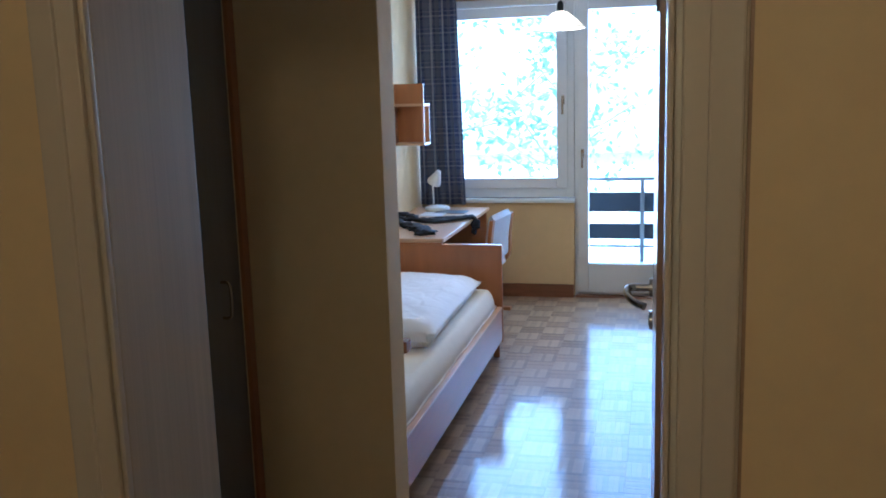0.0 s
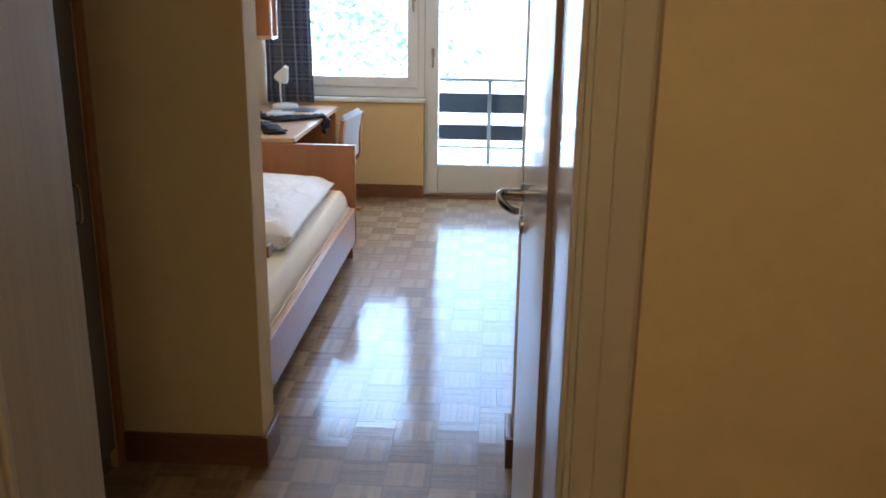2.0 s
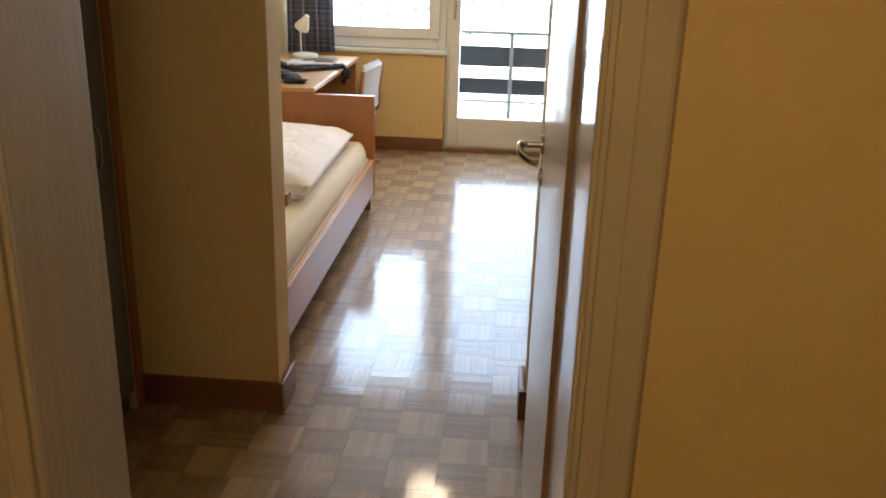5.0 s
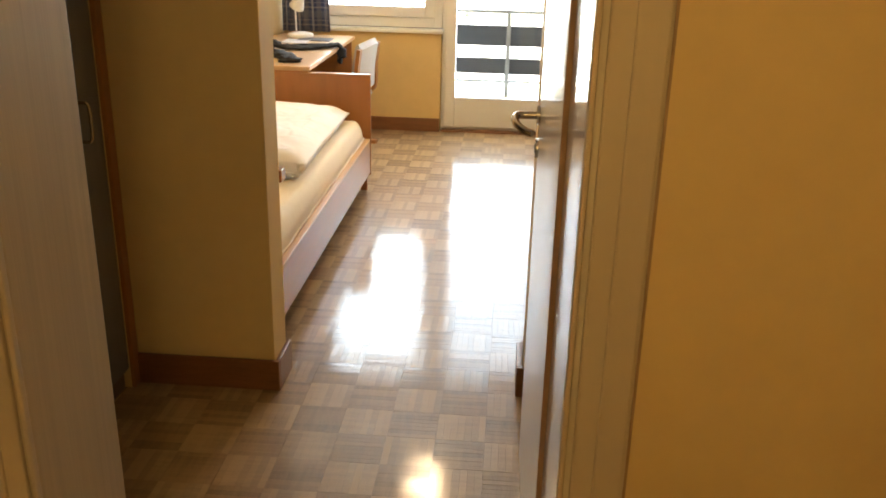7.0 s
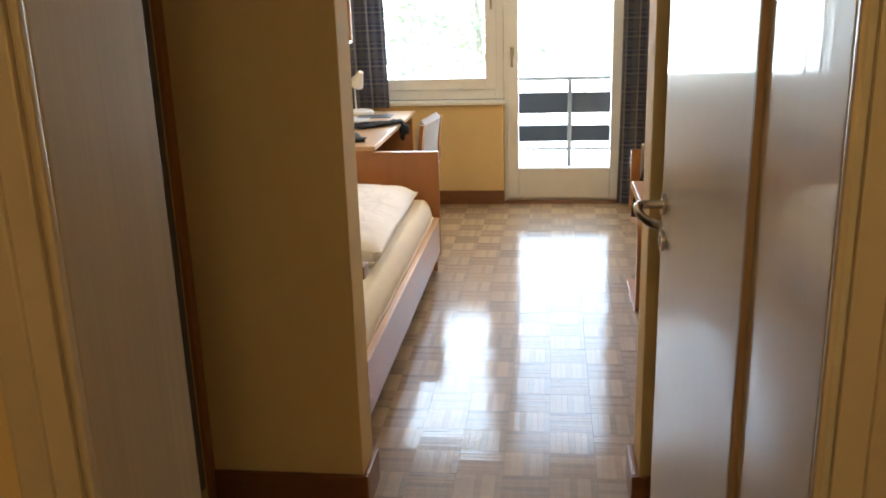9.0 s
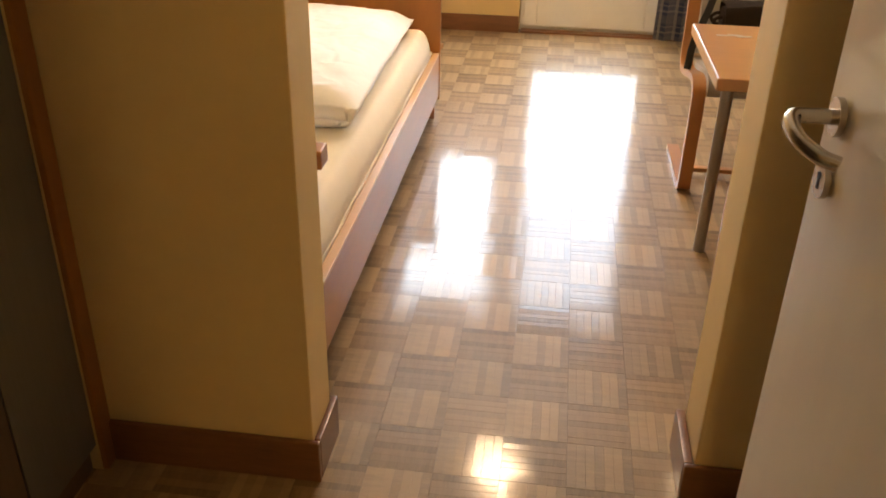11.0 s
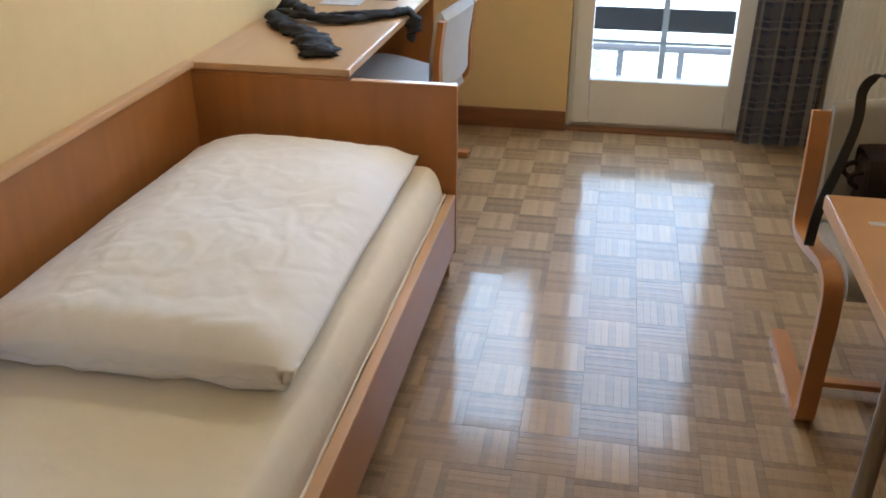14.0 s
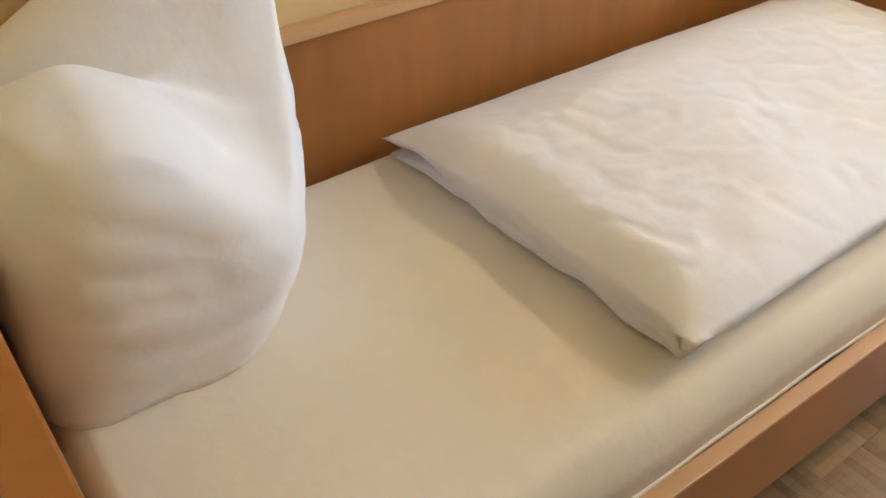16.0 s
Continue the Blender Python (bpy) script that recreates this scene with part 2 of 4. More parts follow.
GLASS, GLOW, SHADE, PLAID = glass_material(), glow_material(), shade_material(), plaid_material()

# ---- mesh helpers ----


def box(bm, x0, x1, y0, y1, z0, z1, bevel=0.0, segments=2):
    made = bmesh.ops.create_cube(bm, size=1.0, matrix=Matrix.Translation(((x0 + x1) / 2, (y0 + y1) / 2, (z0 + z1) / 2)) @ Matrix.Diagonal((x1 - x0, y1 - y0, z1 - z0, 1)))
    if bevel:
        edges = {e for v in made["verts"] for e in v.link_edges}
        bmesh.ops.bevel(bm, geom=list(edges), offset=bevel, segments=segments, affect="EDGES", profile=0.6)
    return bm


def cuboid(x0, x1, y0, y1, z0, z1, bevel=0.0, segments=2):
    return box(bmesh.new(), x0, x1, y0, y1, z0, z1, bevel, segments)


def tube(bm, points, radius, sides=12):
    """A round bar along points."""
    pts = [Vector(p) for p in points]
    rings = []
    side = None
    for i, p in enumerate(pts):
        way = (pts[min(i + 1, len(pts) - 1)] - pts[max(i - 1, 0)]).normalized()
        if side is None:
            side = way.orthogonal().normalized()
        side = (side - way * side.dot(way)).normalized()
        up = way.cross(side)
        rings.append([bm.verts.new(p + radius * (math.cos(a) * side + math.sin(a) * up)) for a in (2 * math.pi * k / sides for k in range(sides))])
    for a, b in zip(rings, rings[1:]):
        for k in range(sides):
            bm.faces.new((a[k], a[(k + 1) % sides], b[(k + 1) % sides], b[k]))
    bm.faces.new(list(reversed(rings[0])))
    bm.faces.new(rings[-1])
    return bm


def strip(bm, path, x0, x1, thick):
    """A flat bar of even thickness bent along path, a list of (y, z), from x0 to x1."""
    pts = [Vector((0, *p)) for p in path]
    rings = []
    for i, p in enumerate(pts):
        way = (pts[min(i + 1, len(pts) - 1)] - pts[max(i - 1, 0)]).normalized()
        out = Vector((0, -way.z, way.y)) * thick / 2
        rings.append([bm.verts.new(q) for q in (p + out + Vector((x0, 0, 0)), p + out + Vector((x1, 0, 0)), p - out + Vector((x1, 0, 0)), p - out + Vector((x0, 0, 0)))])
    for a, b in zip(rings, rings[1:]):
        for k in range(4):
            bm.faces.new((a[k], a[(k + 1) % 4], b[(k + 1) % 4], b[k]))
    bm.faces.new(list(reversed(rings[0])))
    bm.faces.new(rings[-1])
    bmesh.ops.recalc_face_normals(bm, faces=bm.faces)
    return bm


def lathe(bm, profile, sides=28, centre=(0, 0, 0)):
    rings = []
    for r, z in profile:
        rings.append([bm.verts.new((centre[0] + r * math.cos(a), centre[1] + r * math.sin(a), centre[2] + z)) for a in (2 * math.pi * k / sides for k in range(sides))])
    for a, b in zip(rings, rings[1:]):
        for k in range(sides):
            bm.faces.new((a[k], a[(k + 1) % sides], b[(k + 1) % sides], b[k]))
    bmesh.ops.remove_doubles(bm, verts=bm.verts, dist=1e-5)
    bmesh.ops.recalc_face_normals(bm, faces=bm.faces)
    return bm


def bend(points, steps=6):
    """A smooth curve through points (Catmull-Rom)."""
    pts = [Vector(p) for p in points]
    pts = [2 * pts[0] - pts[1]] + pts + [2 * pts[-1] - pts[-2]]
    out = []
    for a, b, c, d in zip(pts, pts[1:], pts[2:], pts[3:]):
        for k in range(steps):
            t = k / steps
            out.append(0.5 * (2 * b + (c - a) * t + (2 * a - 5 * b + 4 * c - d) * t * t + (3 * b - a - 3 * c + d) * t ** 3))
    return [tuple(p) for p in out + [pts[-2]]]


def link(name, bm, mat, soft=False):
    mesh = bpy.data.meshes.new(name)
    bm.normal_update()
    for f in bm.faces:
        f.smooth = True
    if not soft:
        for e in bm.edges:
            if len(e.link_faces) == 2:
                turn, (a, b) = e.calc_face_angle(0), sorted(f.calc_area() for f in e.link_faces)
                e.smooth = not (turn > radians(35) or turn > radians(8) and b > 8 * a)
    bm.to_mesh(mesh)
    bm.free()
    mesh.materials.append(mat)
    return new(name, mesh)


def part(name, bm, mat, parent, label="", soft=False):
    ob = link(name, bm, mat, soft)
    ob.parent = parent
    return tagged(ob, label)


def thing(name, m, label, category, group=""):
    ob = new(name)
    ob.empty_display_size = 0.1
    ob.matrix_world = m
    return tagged(ob, label, category, group)


def solid(name, bm, mat, label, category, group="", kind=""):
    return tagged(link(name, bm, mat, mat in (LINEN, SHEET, BLACK_CLOTH)), label, category, group, kind)


def built(name, bm, mat, label, category):
    return solid(name, bm, mat, label, category, kind="structure")


# ---- the building: corridor, vestibule, bedroom ----
TOP = 2.50
LEFT, RIGHT, FRONT, WINDOW_Y = -0.95, 1.64, 0.95, 6.72
IN_L, IN_R = 0.099, 0.94          # clear opening of the room door
built("wall_west", cuboid(LEFT - 0.2, LEFT, 1.212, 7.0, 0, TOP), WALL, "pale yellow painted bedroom wall beside the bed", "wall")
built("wall_east", cuboid(RIGHT, 2.45, 1.302, 5.78, 0, TOP, 0.006), WALL, "pale yellow painted wall behind the table", "wall")
built("wall_east_recess", cuboid(2.25, 2.45, 5.782, 7.0, 0, TOP), WALL, "pale yellow wall beside the balcony door", "wall")
built("wall_stub_left", cuboid(-0.45, 0.056, 2.505, 2.663, 0, TOP, 0.004), WALL, "yellow wall end between vestibule and bed", "wall")
built("wall_behind_wardrobe", cuboid(LEFT, -0.452, 2.45, 2.663, 0, TOP), WALL, "yellow wall closing off the wardrobe", "wall")
built("wall_stub_right", cuboid(0.932, RIGHT - 0.002, 2.56, 2.745, 0, TOP, 0.005), WALL, "yellow wall end behind the open door", "wall")
# wall between corridor and room, left, right and above the door
built("wall_corridor_left", cuboid(-2.5, IN_L - 0.03, FRONT, 1.21, 0, TOP), WALL, "ochre yellow painted corridor wall", "wall")
built("wall_corridor_right", cuboid(IN_R + 0.03, 3.2, FRONT, 1.30, 0, TOP), WALL, "ochre yellow painted corridor wall", "wall")
built("wall_corridor_over_door", cuboid(IN_L - 0.028, IN_R + 0.028, FRONT, 1.30, 2.09, TOP), WALL, "ochre yellow wall over the door", "wall")
built("wall_corridor_back", cuboid(-2.5, 3.2, -1.5, -1.3, 0, TOP), WALL, "ochre yellow corridor wall opposite the door", "wall")
built("wall_corridor_end_west", cuboid(-2.7, -2.502, -1.5, 1.30, 0, TOP), WALL, "ochre yellow corridor end wall", "wall")
built("wall_corridor_end_east", cuboid(3.202, 3.4, -1.5, 1.30, 0, TOP), WALL, "ochre yellow corridor end wall", "wall")
built("ceiling", cuboid(-2.7, 3.4, -1.5, 7.0, TOP + 0.002, TOP + 0.3), CEILING, "white painted ceiling", "ceiling")
built("floor_slab", cuboid(-1.15, 2.45, 1.12, 7.0, -0.25, -0.014), JOINT, "dark bed under the parquet", "floor")
built("floor_corridor", cuboid(-2.7, 3.4, -1.5, 1.118, -0.25, 0.0), FLOORING, "brown corridor floor", "floor")

# window wall: parapet, wall over the openings, strip beside the balcony door
built("wall_parapet", cuboid(LEFT, 0.285, WINDOW_Y, 7.0, 0, 0.765, 0.004), WALL, "yellow painted parapet under the window", "wall")
built("wall_window_head", cuboid(LEFT, 2.25, WINDOW_Y, 7.0, 2.37, TOP), WALL, "yellow wall over the window", "wall")
built("wall_window_side", cuboid(1.205, 2.25, WINDOW_Y, 7.0, 0, 2.368), WALL, "yellow wall beside the balcony door", "wall")


def skirting(name, x0, x1, y0, y1, h=0.115):
    built(name, cuboid(x0, x1, y0, y1, -0.004, h, 0.004), SKIRT, "brown wooden skirting board", "skirting")


skirting("baseboard_stub_left_front", -0.445, 0.074, 2.488, 2.503)
skirting("baseboard_stub_left_end", 0.058, 0.074, 2.505, 2.673)
skirting("baseboard_stub_right_front", 0.908, 1.62, 2.546, 2.558)
skirting("baseboard_stub_right_end", 0.908, 0.930, 2.56, 2.755)
skirting("baseboard_parapet", -0.30, 0.285, WINDOW_Y - 0.014, WINDOW_Y - 0.002, 0.105)
skirting("baseboard_window_side", 1.215, 2.248, WINDOW_Y - 0.014, WINDOW_Y - 0.002, 0.105)
skirting("baseboard_east", RIGHT - 0.013, RIGHT - 0.001, 5.32, 5.78, 0.105)


# ---- window and balcony door ----
def ring(x0, x1, z0, z1, w, y0, y1, bottom=None, bevel=0.006):
    """A rectangular frame of bars of width w."""
    bm = bmesh.new()
    bottom = w if bottom is None else bottom
    box(bm, x0, x0 + w, y0, y1, z0, z1, bevel)
    box(bm, x1 - w, x1, y0, y1, z0, z1, bevel)
    box(bm, x0 + w + 0.0005, x1 - w - 0.0005, y0 + 0.001, y1 - 0.001, z1 - w, z1 - 0.0005, bevel)
    box(bm, x0 + w + 0.0005, x1 - w - 0.0005, y0 + 0.001, y1 - 0.001, z0 + 0.0005, z0 + bottom, bevel)
    return bm


def lever(parent, x, y, z, down=0.11):
    bm = bmesh.new()
    box(bm, x - 0.013, x + 0.013, y - 0.008, y, z - 0.035, z + 0.035, 0.003)
    tube(bm, [(x, y - 0.008, z), (x, y - 0.045, z)], 0.008)
    tube(bm, bend([(x, y - 0.045, z + 0.008), (x, y - 0.05, z - 0.03), (x, y - 0.048, z - down)], 4), 0.009)
    part("handle", bm, STEEL, parent, "grey metal lever handle")


window = thing("window_1", pose(0, 0, 0), "white painted window with one large pane", "window")
window["kind"] = "structure"
part("window_frame", ring(-0.80, 0.285, 0.80, 2.365, 0.06, 6.80, 6.92, 0.075), WHITE, window)
sash = part("sash", ring(-0.735, 0.235, 0.878, 2.30, 0.085, 6.775, 6.85, 0.08), WHITE, window)
pane = part("pane", cuboid(-0.648, 0.148, 6.81, 6.818, 0.96, 2.213), GLASS, window, "clear glass pane")
pane.visible_shadow = False
part("window_sill", cuboid(-0.93, 0.30, 6.685, 6.798, 0.768, 0.797, 0.006), WHITE, window, "white painted sill board")
lever(sash, 0.20, 6.775, 1.57)

door = thing("door_2", pose(0, 0, 0), "white glazed balcony door, closed", "door")
door["kind"] = "structure"
part("door_frame", ring(0.288, 1.20, 0.0, 2.365, 0.03, 6.80, 6.92, 0.03), WHITE, door)
balcony_leaf = part("door_leaf", ring(0.312, 1.175, 0.031, 2.335, 0.085, 6.775, 6.85, 0.235), WHITE, door)
pane = part("pane", cuboid(0.40, 1.087, 6.81, 6.818, 0.282, 2.248), GLASS, door, "clear glass pane")
pane.visible_shadow = False
# brown colour stands in for the dark shaded gap below the leaf
part("threshold", cuboid(0.30, 1.19, 6.72, 6.80, -0.01, 0.010, 0.003), SKIRT, door, "threshold coloured dark brown for the shaded gap under the door")
lever(balcony_leaf, 0.352, 6.775, 1.15)

# ---- room door with lining and casing ----
frame_door = thing("door_frame_1", pose(0, 0, 0), "cream lacquered door lining and casing", "door frame")
frame_door["kind"] = "structure"
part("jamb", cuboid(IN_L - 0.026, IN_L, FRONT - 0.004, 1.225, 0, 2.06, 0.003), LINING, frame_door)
part("jamb", cuboid(IN_R, IN_R + 0.026, FRONT - 0.004, 1.295, 0, 2.06, 0.003), DOOR_PAINT, frame_door)
part("seal", cuboid(IN_R - 0.010, IN_R + 0.006, 1.2965, 1.3125, 0, 2.06, 0.002), SEAL_SHADOW, frame_door, "brown rebate seal")
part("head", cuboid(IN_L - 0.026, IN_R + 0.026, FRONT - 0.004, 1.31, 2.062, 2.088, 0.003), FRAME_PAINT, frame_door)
for s, x in ((-1, IN_L), (1, IN_R)):
    bm = bmesh.new()
    for a, b, d in ((0.0, 0.009, 0.015), (0.019, 0.056, 0.012), (0.052, 0.096, 0.019), (0.094, 0.101, 0.007)):
        lo, hi = sorted((x + s * a, x + s * b))
        box(bm, lo, hi, FRONT - 0.004 - d, FRONT - 0.0045, 0, 2.06 + b, 0.004)
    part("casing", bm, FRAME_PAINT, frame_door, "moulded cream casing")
    # thin brown strip drawn as the shadow beside the casing's outer edge
    lo, hi = sorted((x + s * 0.1015, x + s * 0.1065))
    part("shadow_line", cuboid(lo, hi, FRONT - 0.002, FRONT - 0.0002, 0, 2.16), SEAL_SHADOW, frame_door, "brown strip standing in for the shadow line along the wall")
bm = bmesh.new()
for a, b, d in ((0.0, 0.009, 0.015), (0.019, 0.056, 0.012), (0.052, 0.096, 0.019), (0.094, 0.101, 0.007)):
    box(bm, IN_L - a, IN_R + a, FRONT - 0.004 - d, FRONT - 0.0045, 2.06 + a, 2.06 + b, 0.004)
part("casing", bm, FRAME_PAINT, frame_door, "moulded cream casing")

# the leaf stands open into the room; local x runs from the hinge to the free edge, local -y is the corridor face
HINGE, FREE = Vector((0.938, 1.318, 0)), Vector((0.919, 2.18, 0))
swing = FREE - HINGE
room_door = thing("door_1", pose(HINGE.x, HINGE.y, 0, 0, 0, math.degrees(math.atan2(swing.y, swing.x))), "cream lacquered room door, standing wide open", "door")
room_door["kind"] = "structure"
W = swing.length
part("door_leaf", cuboid(-0.004, W, -0.042, -0.002, 0.008, 2.03, 0.003), LEAF_PAINT, room_door)


def handle_set(side):
    f = 0.0 if side > 0 else -0.042
    x = W - 0.062
    bm = bmesh.new()
    tube(bm, [(x, f, 1.10), (x, f + side * 0.009, 1.10)], 0.026, 24)
    tube(bm, [(x, f + side * 0.009, 1.10), (x, f + side * 0.05, 1.10)], 0.0105, 16)
    tube(bm, bend([(x, f + side * 0.045, 1.10), (x - 0.004, f + side * 0.060, 1.10), (x - 0.022, f + side * 0.067, 1.096), (x - 0.055, f + side * 0.062, 1.086), (x - 0.085, f + side * 0.042, 1.076), (x - 0.098, f + side * 0.022, 1.072)], 5), 0.0105, 16)
    part("handle", bm, STEEL, room_door, "curved nickel lever handle")
    bm = tube(bmesh.new(), [(x, f, 1.011), (x, f + side * 0.009, 1.011)], 0.026, 24)
    rose = part("key_rosette", bm, STEEL, room_door, "round nickel key rosette")
    bm = tube(bmesh.new(), [(x, f + side * 0.0092, 1.017), (x, f + side * 0.0102, 1.017)], 0.0055, 12)
    box(bm, x - 0.003, x + 0.003, f + min(side * 0.0092, side * 0.0102), f + max(side * 0.0092, side * 0.0102), 0.998, 1.015)
    part("keyhole", bm, SLOT, rose, "dark keyhole")


handle_set(1)
for z in (0.25, 1.75):
    part("hinge", tube(bmesh.new(), [(-0.004, 0.006, z), (-0.004, 0.006, z + 0.11)], 0.008), STEEL, room_door)

# ---- built-in wardrobe of the vestibule ----
wardrobe = thing("wardrobe", pose(-0.70, 1.9, 0), "dark built-in wardrobe with closed doors", "wardrobe")
part("body", cuboid(-0.245, 0.225, -0.59, 0.545, 0.0, 2.44), WARDROBE, wardrobe)
for y0, y1, hy in ((-0.585, 0.284, 0.20), (0.290, 0.545, 0.41)):
    d = part("door", cuboid(0.227, 0.247, y0, y1, 0.08, 2.42, 0.002), GREY_DOOR if y0 > 0 else WARDROBE, wardrobe)
    bm = tube(bmesh.new(), bend([(0.247, hy, 1.045), (0.275, hy, 1.04), (0.28, hy, 0.985), (0.275, hy, 0.93), (0.247, hy, 0.925)], 4), 0.005)
    part("handle", bm, STEEL, d, "metal bow handle")
part("edge_strip", cuboid(0.226, 0.262, 0.552, 0.60, 0.0, 2.44, 0.003), BEECH, wardrobe, "orange beech edge strip")

# ---- bed ----
bed = thing("bed", pose(0, 0, 0), "beech single bed built along the wall", "bed")
part("headboard", cuboid(-0.935, 0.012, 2.675, 2.778, 0.0, 0.700, 0.004), BEECH, bed)
part("headboard_cap", cuboid(-0.935, 0.048, 2.722, 2.783, 0.7005, 0.745, 0.005), BEECH, bed)
foot = bmesh.new()
box(foot, -0.935, 0.004, 5.0, 5.022, 0.10, 0.712, 0.003)
part("footboard", foot, BEECH, bed)
part("footboard_leg", cuboid(-0.06, -0.02, 5.0, 5.02, 0.0, 0.099, 0.003), BEECH, bed)
part("footboard_edge", cuboid(-0.36, 0.002, 4.997, 5.025, 0.7125, 0.717, 0.001), BEECH_EDGE, bed, "light edge band")
part("footboard_upper", cuboid(-0.935, -0.372, 5.001, 5.021, 0.7125, 0.724, 0.002), BEECH, bed)
part("side_rail", cuboid(-0.028, 0.0, 2.784, 4.998, 0.115, 0.318, 0.003), BEECH_LONG, bed)
part("rail_edge", cuboid(-0.029, 0.001, 2.784, 4.998, 0.3185, 0.328, 0.002), BEECH_EDGE, bed, "light edge band on the rail")
part("wall_panel", cuboid(-0.948, -0.93, 2.784, 4.998, 0.10, 0.732, 0.002), BEECH, bed, "beech panel against the wall")
part("panel_cap", cuboid(-0.949, -0.915, 2.784, 4.998, 0.7325, 0.757, 0.004), BEECH_EDGE, bed, "pale beech cap rail")
part("slat_base", cuboid(-0.928, -0.032, 2.786, 4.99, 0.20, 0.262), BEECH_LONG, bed)
for y in (2.85, 4.85):
    part("leg", cuboid(-0.12, -0.07, y, y + 0.05, 0.0, 0.199, 0.004), BEECH, bed)


def cushion(x0, x1, y0, y1, z0, height, nx, ny, edge=0.10, wrinkle=0.006, seed=0.0, corner=0.12):
    """A soft closed slab: rounded plan, domed sides and a gently uneven top."""
    bm = bmesh.new()
    top, low = [], []
    for j in range(ny + 1):
        rt, rl = [], []
        for i in range(nx + 1):
            u, v = i / nx, j / ny
            x, y = x0 + (x1 - x0) * u, y0 + (y1 - y0) * v
            du, dv = min(u, 1 - u) * (x1 - x0), min(v, 1 - v) * (y1 - y0)
            d = min(du, dv)
            if du < corner and dv < corner:
                d = max(0.0, corner - math.hypot(corner - du, corner - dv))
            k = min(1.0, d / edge)
            k = math.sqrt(max(0.0, 1 - (1 - k) ** 2))
            w = wrinkle * (noise.noise(Vector((x * 5 + seed, y * 5, 0))) + 0.6 * noise.noise(Vector((x * 14, y * 9 + seed, 3))))
            z = z0 + height * (0.35 + 0.65 * k) + w * k
            side = z0 + height * (0.35 - 0.35 * k)
            rt.append(bm.verts.new((x, y, z)))
            rl.append(bm.verts.new((x, y, max(z0, side))))
        top.append(rt)
        low.append(rl)
    for j in range(ny):
        for i in range(nx):
            bm.faces.new((top[j][i], top[j][i + 1], top[j + 1][i + 1], top[j + 1][i]))
            bm.faces.new((low[j][i], low[j + 1][i], low[j + 1][i + 1], low[j][i + 1]))
    for j in range(ny):
        bm.faces.new((top[j][0], top[j + 1][0], low[j + 1][0], low[j][0]))
        bm.faces.new((top[j][nx], low[j][nx], low[j + 1][nx], top[j + 1][nx]))
    for i in range(nx):
        bm.faces.new((top[0][i], low[0][i], low[0][i + 1], top[0][i + 1]))
        bm.faces.new((top[ny][i], top[ny][i + 1], low[ny][i + 1], low[ny][i]))
    bmesh.ops.recalc_face_normals(bm, faces=bm.faces)
    return bm


mattress = thing("mattress", pose(0, 0, 0), "mattress in a smooth cream fitted sheet", "mattress")
part("fitted_sheet", cushion(-0.928, -0.032, 2.785, 4.99, 0.264, 0.186, 150, 160, 0.055, 0.0025, 2.0, 0.07), SHEET, mattress, "", True)
hem = []
for k in range(111):
    y = 2.80 + 2.18 * k / 110
    hem.append((-0.036 + 0.004 * noise.noise(Vector((0, y * 7, 2))), y, 0.331 + 0.006 * noise.noise(Vector((4, y * 5, 0)))))
part("sheet_hem", tube(bmesh.new(), hem, 0.007, 10), SHEET, mattress, "loose hem tucked behind the rail", True)


